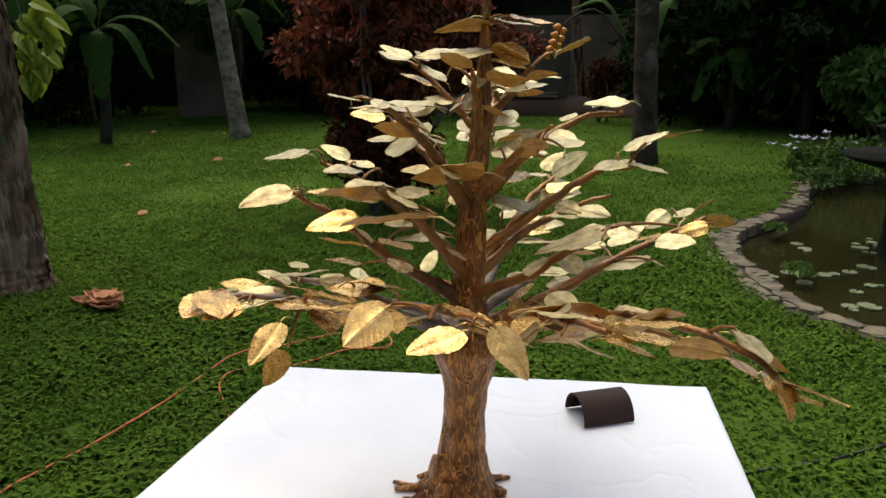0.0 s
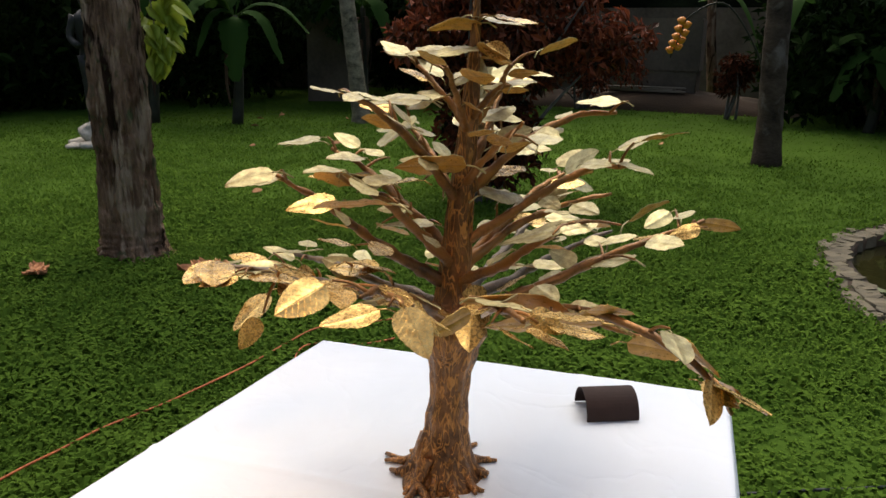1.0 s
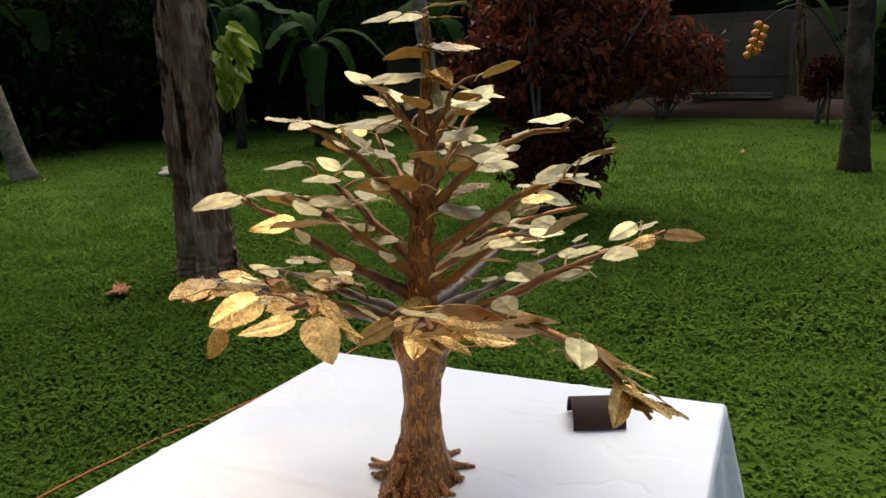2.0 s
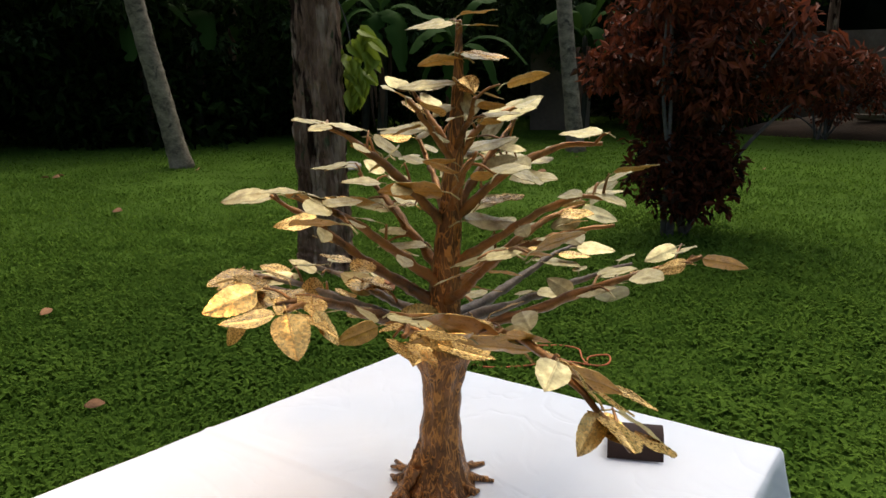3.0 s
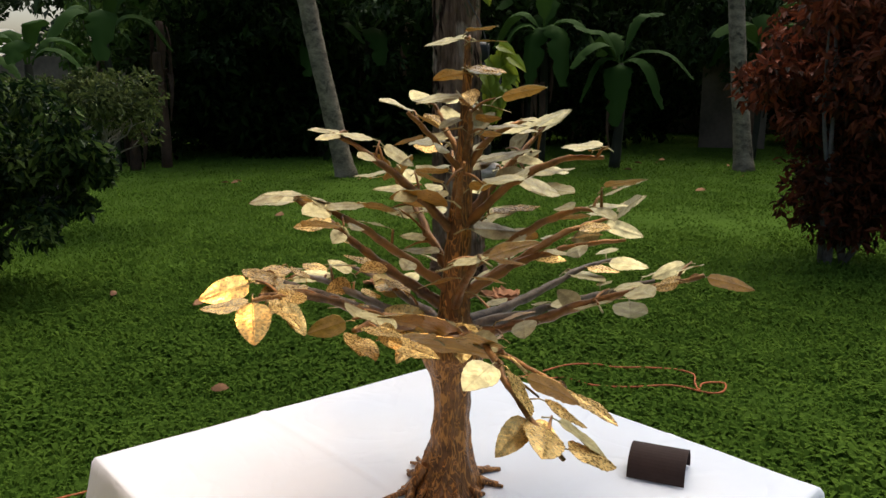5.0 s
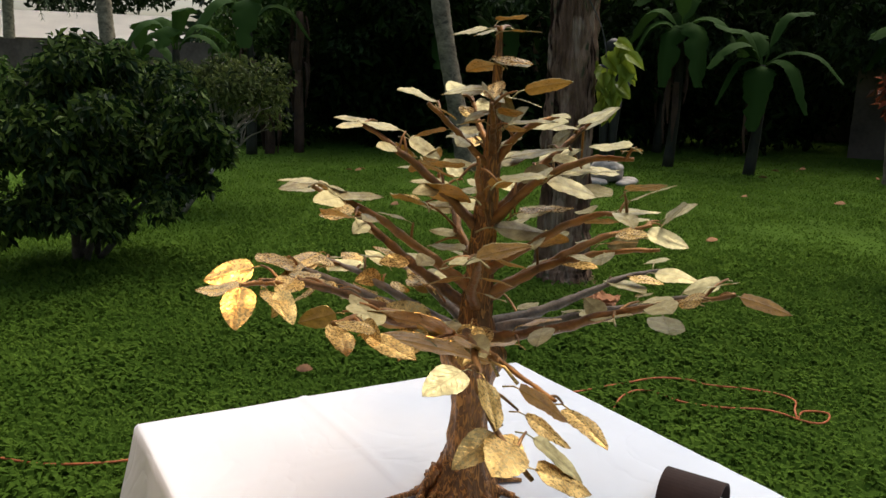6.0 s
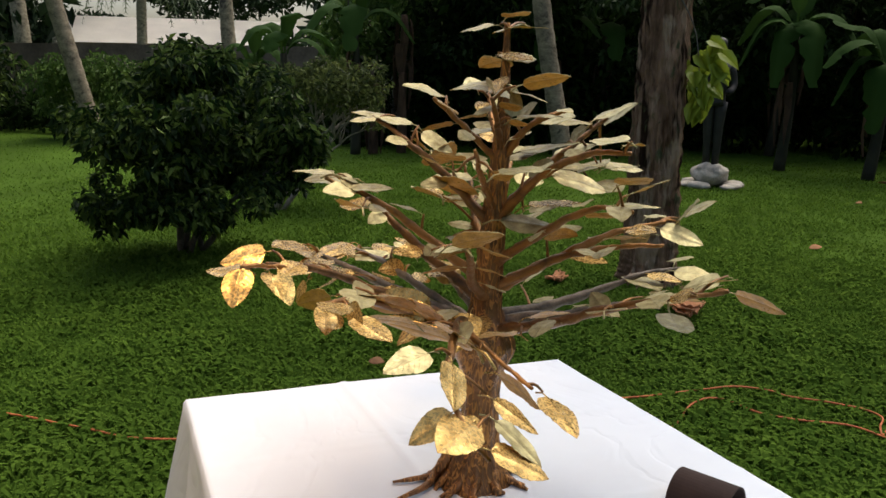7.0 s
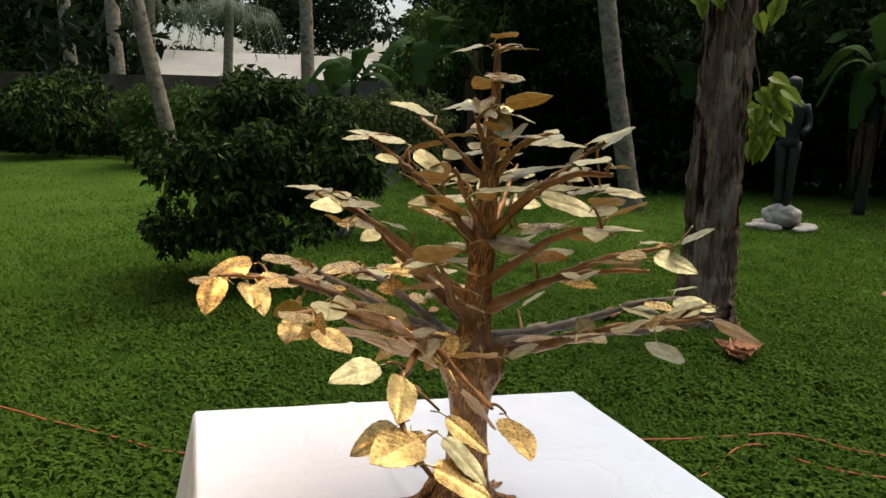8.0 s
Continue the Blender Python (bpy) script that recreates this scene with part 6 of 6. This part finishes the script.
def build_far_corner():
    bm = bmesh.new()
    box(bm, (1.38, 0.90, 1.10), (-1.54, 18.5, 1.32), 0.0, 0.02)
    box(bm, (1.30, 0.84, 0.80), (-1.54, 18.5, 0.38), 0.0, 0.02)
    tagged(part("concrete_block", bm, M_CONCRETE, smooth=False), "grey concrete tank block at the garden's end", "concrete block")
    bm = bmesh.new()
    bmesh.ops.create_grid(bm, x_segments=40, y_segments=24, size=1.0)
    for v in bm.verts:
        x, y = v.co.x, v.co.y
        h = max(0.0, 1 - x * x) * max(0.0, 1 - y * y)
        v.co = Vector((-1.9 + x * 3.2, 18.2 + y * 1.0, 0.42 * h ** 0.6 - 0.04 + 0.10 * noise.noise(Vector((x * 5, y * 4, 1))) * h))
    tagged(part("earth_bank", bm, M_SOIL), "low bank of brown bare earth", "earth bank", kind="structure")
    rng = random.Random(6)
    for k in range(8):
        bm = bmesh.new()
        layer = k // 3
        box(bm, (rng.uniform(0.9, 1.5), 0.12, 0.032), (-1.9 + rng.uniform(-0.25, 0.25), 17.75 + 0.14 * (k % 3), 0.37 + 0.036 * layer), rng.uniform(-0.12, 0.12), 0.004)
        tagged(part("plank", bm, M_PLANK, smooth=False), "old grey board in a loose stack", "plank", "boards in a stack")
    base, head = Vector((0.66, 11.35, 0)), Vector((-0.04, 11.5, 0))
    t = thing("heliconia", base, "tall plant with a hanging orange flower spike", "plant")
    bm = bmesh.new()
    spine = smooth_path([base, base + Vector((-0.06, 0.02, 1.0)), head + Vector((0.10, -0.20, 1.92)), head + Vector((-0.35, -0.37, 1.81)), head + Vector((-0.49, -0.19, 1.53)), head + Vector((-0.61, 0.0, 1.27))], 30)
    tube(bm, spine, taper(0.016, 0.007, 30), 7)
    part("stem", bm, M_STEM, t)
    for k in range(9):
        p = spine[20 + k]
        bm = bmesh.new()
        side = Vector((0.8 if k % 2 else -0.8, 0.1, 0.25))
        tube(bm, [p, p + side * 0.05, p + side * 0.09, p + side * 0.13], [0.036, 0.056, 0.040, 0.005], 8)
        part("bract", bm, M_FLOWER, t, "orange bract")
    for k in range(2):
        a = 1.2 + k * 1.6
        out = Vector((math.cos(a), math.sin(a), 0))
        s = base + Vector((0, 0, 0.5))
        rib = smooth_path([s, s + out * 0.25 + Vector((0, 0, 1.0)), s + out * 0.6 + Vector((0, 0, 1.6)), s + out * 1.1 + Vector((0, 0, 1.5))], 12)
        bm = bmesh.new()
        rows = []
        for i, p in enumerate(rib):
            half = 0.010 + (0.085 * math.sin(math.pi * (i - 4) / 8.2) ** 0.7 if i > 4 else 0)
            d = (rib[min(i + 1, 12)] - rib[max(i - 1, 0)]).normalized()
            w = d.cross(Vector((0, 0, 1))).normalized()
            rows.append([bm.verts.new(p + w * c * half - Vector((0, 0, abs(c) * half * 0.4))) for c in (-1, 0, 1)])
        for r, q in zip(rows, rows[1:]):
            for c in range(2):
                bm.faces.new((r[c], q[c], q[c + 1], r[c + 1]))
        part("leaf", bm, M_BANANA, t)


build_far_corner()


# ---------------------------------------------------------------- things on the lawn
def cord(name, points, r, mat, label, category, n=60):
    bm = bmesh.new()
    path = smooth_path(points, n)
    for k, p in enumerate(path):
        p.z += 0.012 * noise.noise(p * 4) - 0.011
    tube(bm, path, [r] * (n + 1), 6)
    return tagged(part(name, bm, mat), label, category)


cord("orange_cord", [(-2.75, -0.50, 0.03), (-2.46, -0.13, 0.03), (-2.04, 0.40, 0.03), (-1.72, 0.84, 0.03), (-1.66, 1.30, 0.03), (-1.67, 1.76, 0.03), (-1.64, 2.30, 0.03), (-1.52, 2.79, 0.03), (-1.46, 3.25, 0.03), (-1.44, 3.60, 0.03), (-1.36, 3.78, 0.03), (-1.25, 3.83, 0.03), (-1.10, 3.98, 0.03), (-1.01, 4.07, 0.03), (-0.91, 4.07, 0.03), (-0.83, 3.97, 0.03), (-0.77, 3.92, 0.03), (-0.80, 4.00, 0.03), (-0.73, 4.08, 0.03), (-0.68, 4.00, 0.03), (-0.71, 3.93, 0.03), (-0.86, 3.86, 0.03), (-0.99, 3.70, 0.03), (-1.13, 3.55, 0.03), (-1.28, 3.50, 0.03), (-1.34, 3.42, 0.03), (-1.30, 3.27, 0.03), (-1.14, 3.06, 0.03), (-1.00, 2.75, 0.03)], 0.0050, M_ROPE, "orange extension cord lying loose in the grass", "cord", 240)
cord("black_cable", [(0.78, 2.93, 0.018), (1.11, 3.10, 0.026), (1.33, 3.24, 0.016), (1.55, 3.37, 0.026), (1.95, 3.62, 0.018)], 0.006, M_WIRE, "thin black cable lying in the grass", "cable")


def build_husk(at, size, seed, label):
    rng = random.Random(seed)
    at = Vector(at)
    t = thing("dry_husk", at, label, "husk")
    for k in range(5):
        a = rng.uniform(0, 6.28)
        d, w = Vector((math.cos(a), math.sin(a), 0)), Vector((-math.sin(a), math.cos(a), 0))
        c = at + Vector((rng.uniform(-0.07, 0.07), rng.uniform(-0.07, 0.07), 0.02 + 0.010 * k)) * size
        long, half = rng.uniform(0.13, 0.20) * size, rng.uniform(0.05, 0.08) * size
        bm = bmesh.new()
        rows = []
        for i in range(9):
            u = 2 * i / 8 - 1
            wide = half * (1 - 0.85 * u * u)
            rows.append([bm.verts.new(c + d * u * long + w * v * wide * (1 + 0.25 * rng.uniform(-1, 1)) + Vector((0, 0, (0.035 * u * u + 0.03 * v * v + 0.03 * rng.random()) * size))) for v in (-1, -0.5, 0, 0.5, 1)])
        for r, q in zip(rows, rows[1:]):
            for e in range(4):
                bm.faces.new((r[e], q[e], q[e + 1], r[e + 1]))
        ob = part("shell", bm, M_HUSK, t)
        ob.modifiers.new("thickness", "SOLIDIFY").thickness = 0.006


build_husk((-3.62, 3.76, 0), 0.55, 3, "dry reddish palm husk lying beside the tree")
build_husk((-2.58, 4.18, 0), 0.80, 2, "curled dry brown palm husk lying in the grass")


def fallen_leaf(at, size, turn):
    """A dry leaf that has fallen on the lawn."""
    bm = bmesh.new()
    m = Matrix.Translation((*at, 0.03)) @ Matrix.Rotation(turn, 4, "Z") @ Matrix.Rotation(0.5, 4, "X")
    rows = []
    for k in range(6):
        u = k / 5
        h = 0.28 * math.sin(math.pi * (0.06 + 0.9 * u)) * size
        rows.append([bm.verts.new(m @ Vector((u * size, c * h, 0.5 * abs(c) * h + 0.12 * size * u * u))) for c in (-1, 0, 1)])
    for a, b in zip(rows, rows[1:]):
        for c in range(2):
            bm.faces.new((a[c], b[c], b[c + 1], a[c + 1]))
    ob = part("fallen_leaf", bm, M_DRYLEAF)
    sol = ob.modifiers.new("thickness", "SOLIDIFY")
    sol.thickness = 0.002
    tagged(ob, "dry brown leaf fallen on the grass", "leaf", "fallen leaves")


fallen_leaf((-2.34, 1.93), 0.10, 0.8)
fallen_leaf((-3.91, 2.41), 0.10, 2.0)
fallen_leaf((-4.55, 2.02), 0.09, 2.6)
fallen_leaf((-6.95, 4.5), 0.15, 0.3)
fallen_leaf((-3.9, 6.5), 0.12, 1.3)
litter = random.Random(77)
for cx, cy, n in ((-6.3, 11.9, 6), (-2.3, 11.5, 4), (-10.2, 6.0, 4), (-5.8, 10.0, 3)):
    for _ in range(n):
        fallen_leaf((cx + litter.uniform(-1.6, 1.6), cy + litter.uniform(-1.0, 1.0)), litter.uniform(0.09, 0.15), litter.uniform(0, 6.28))
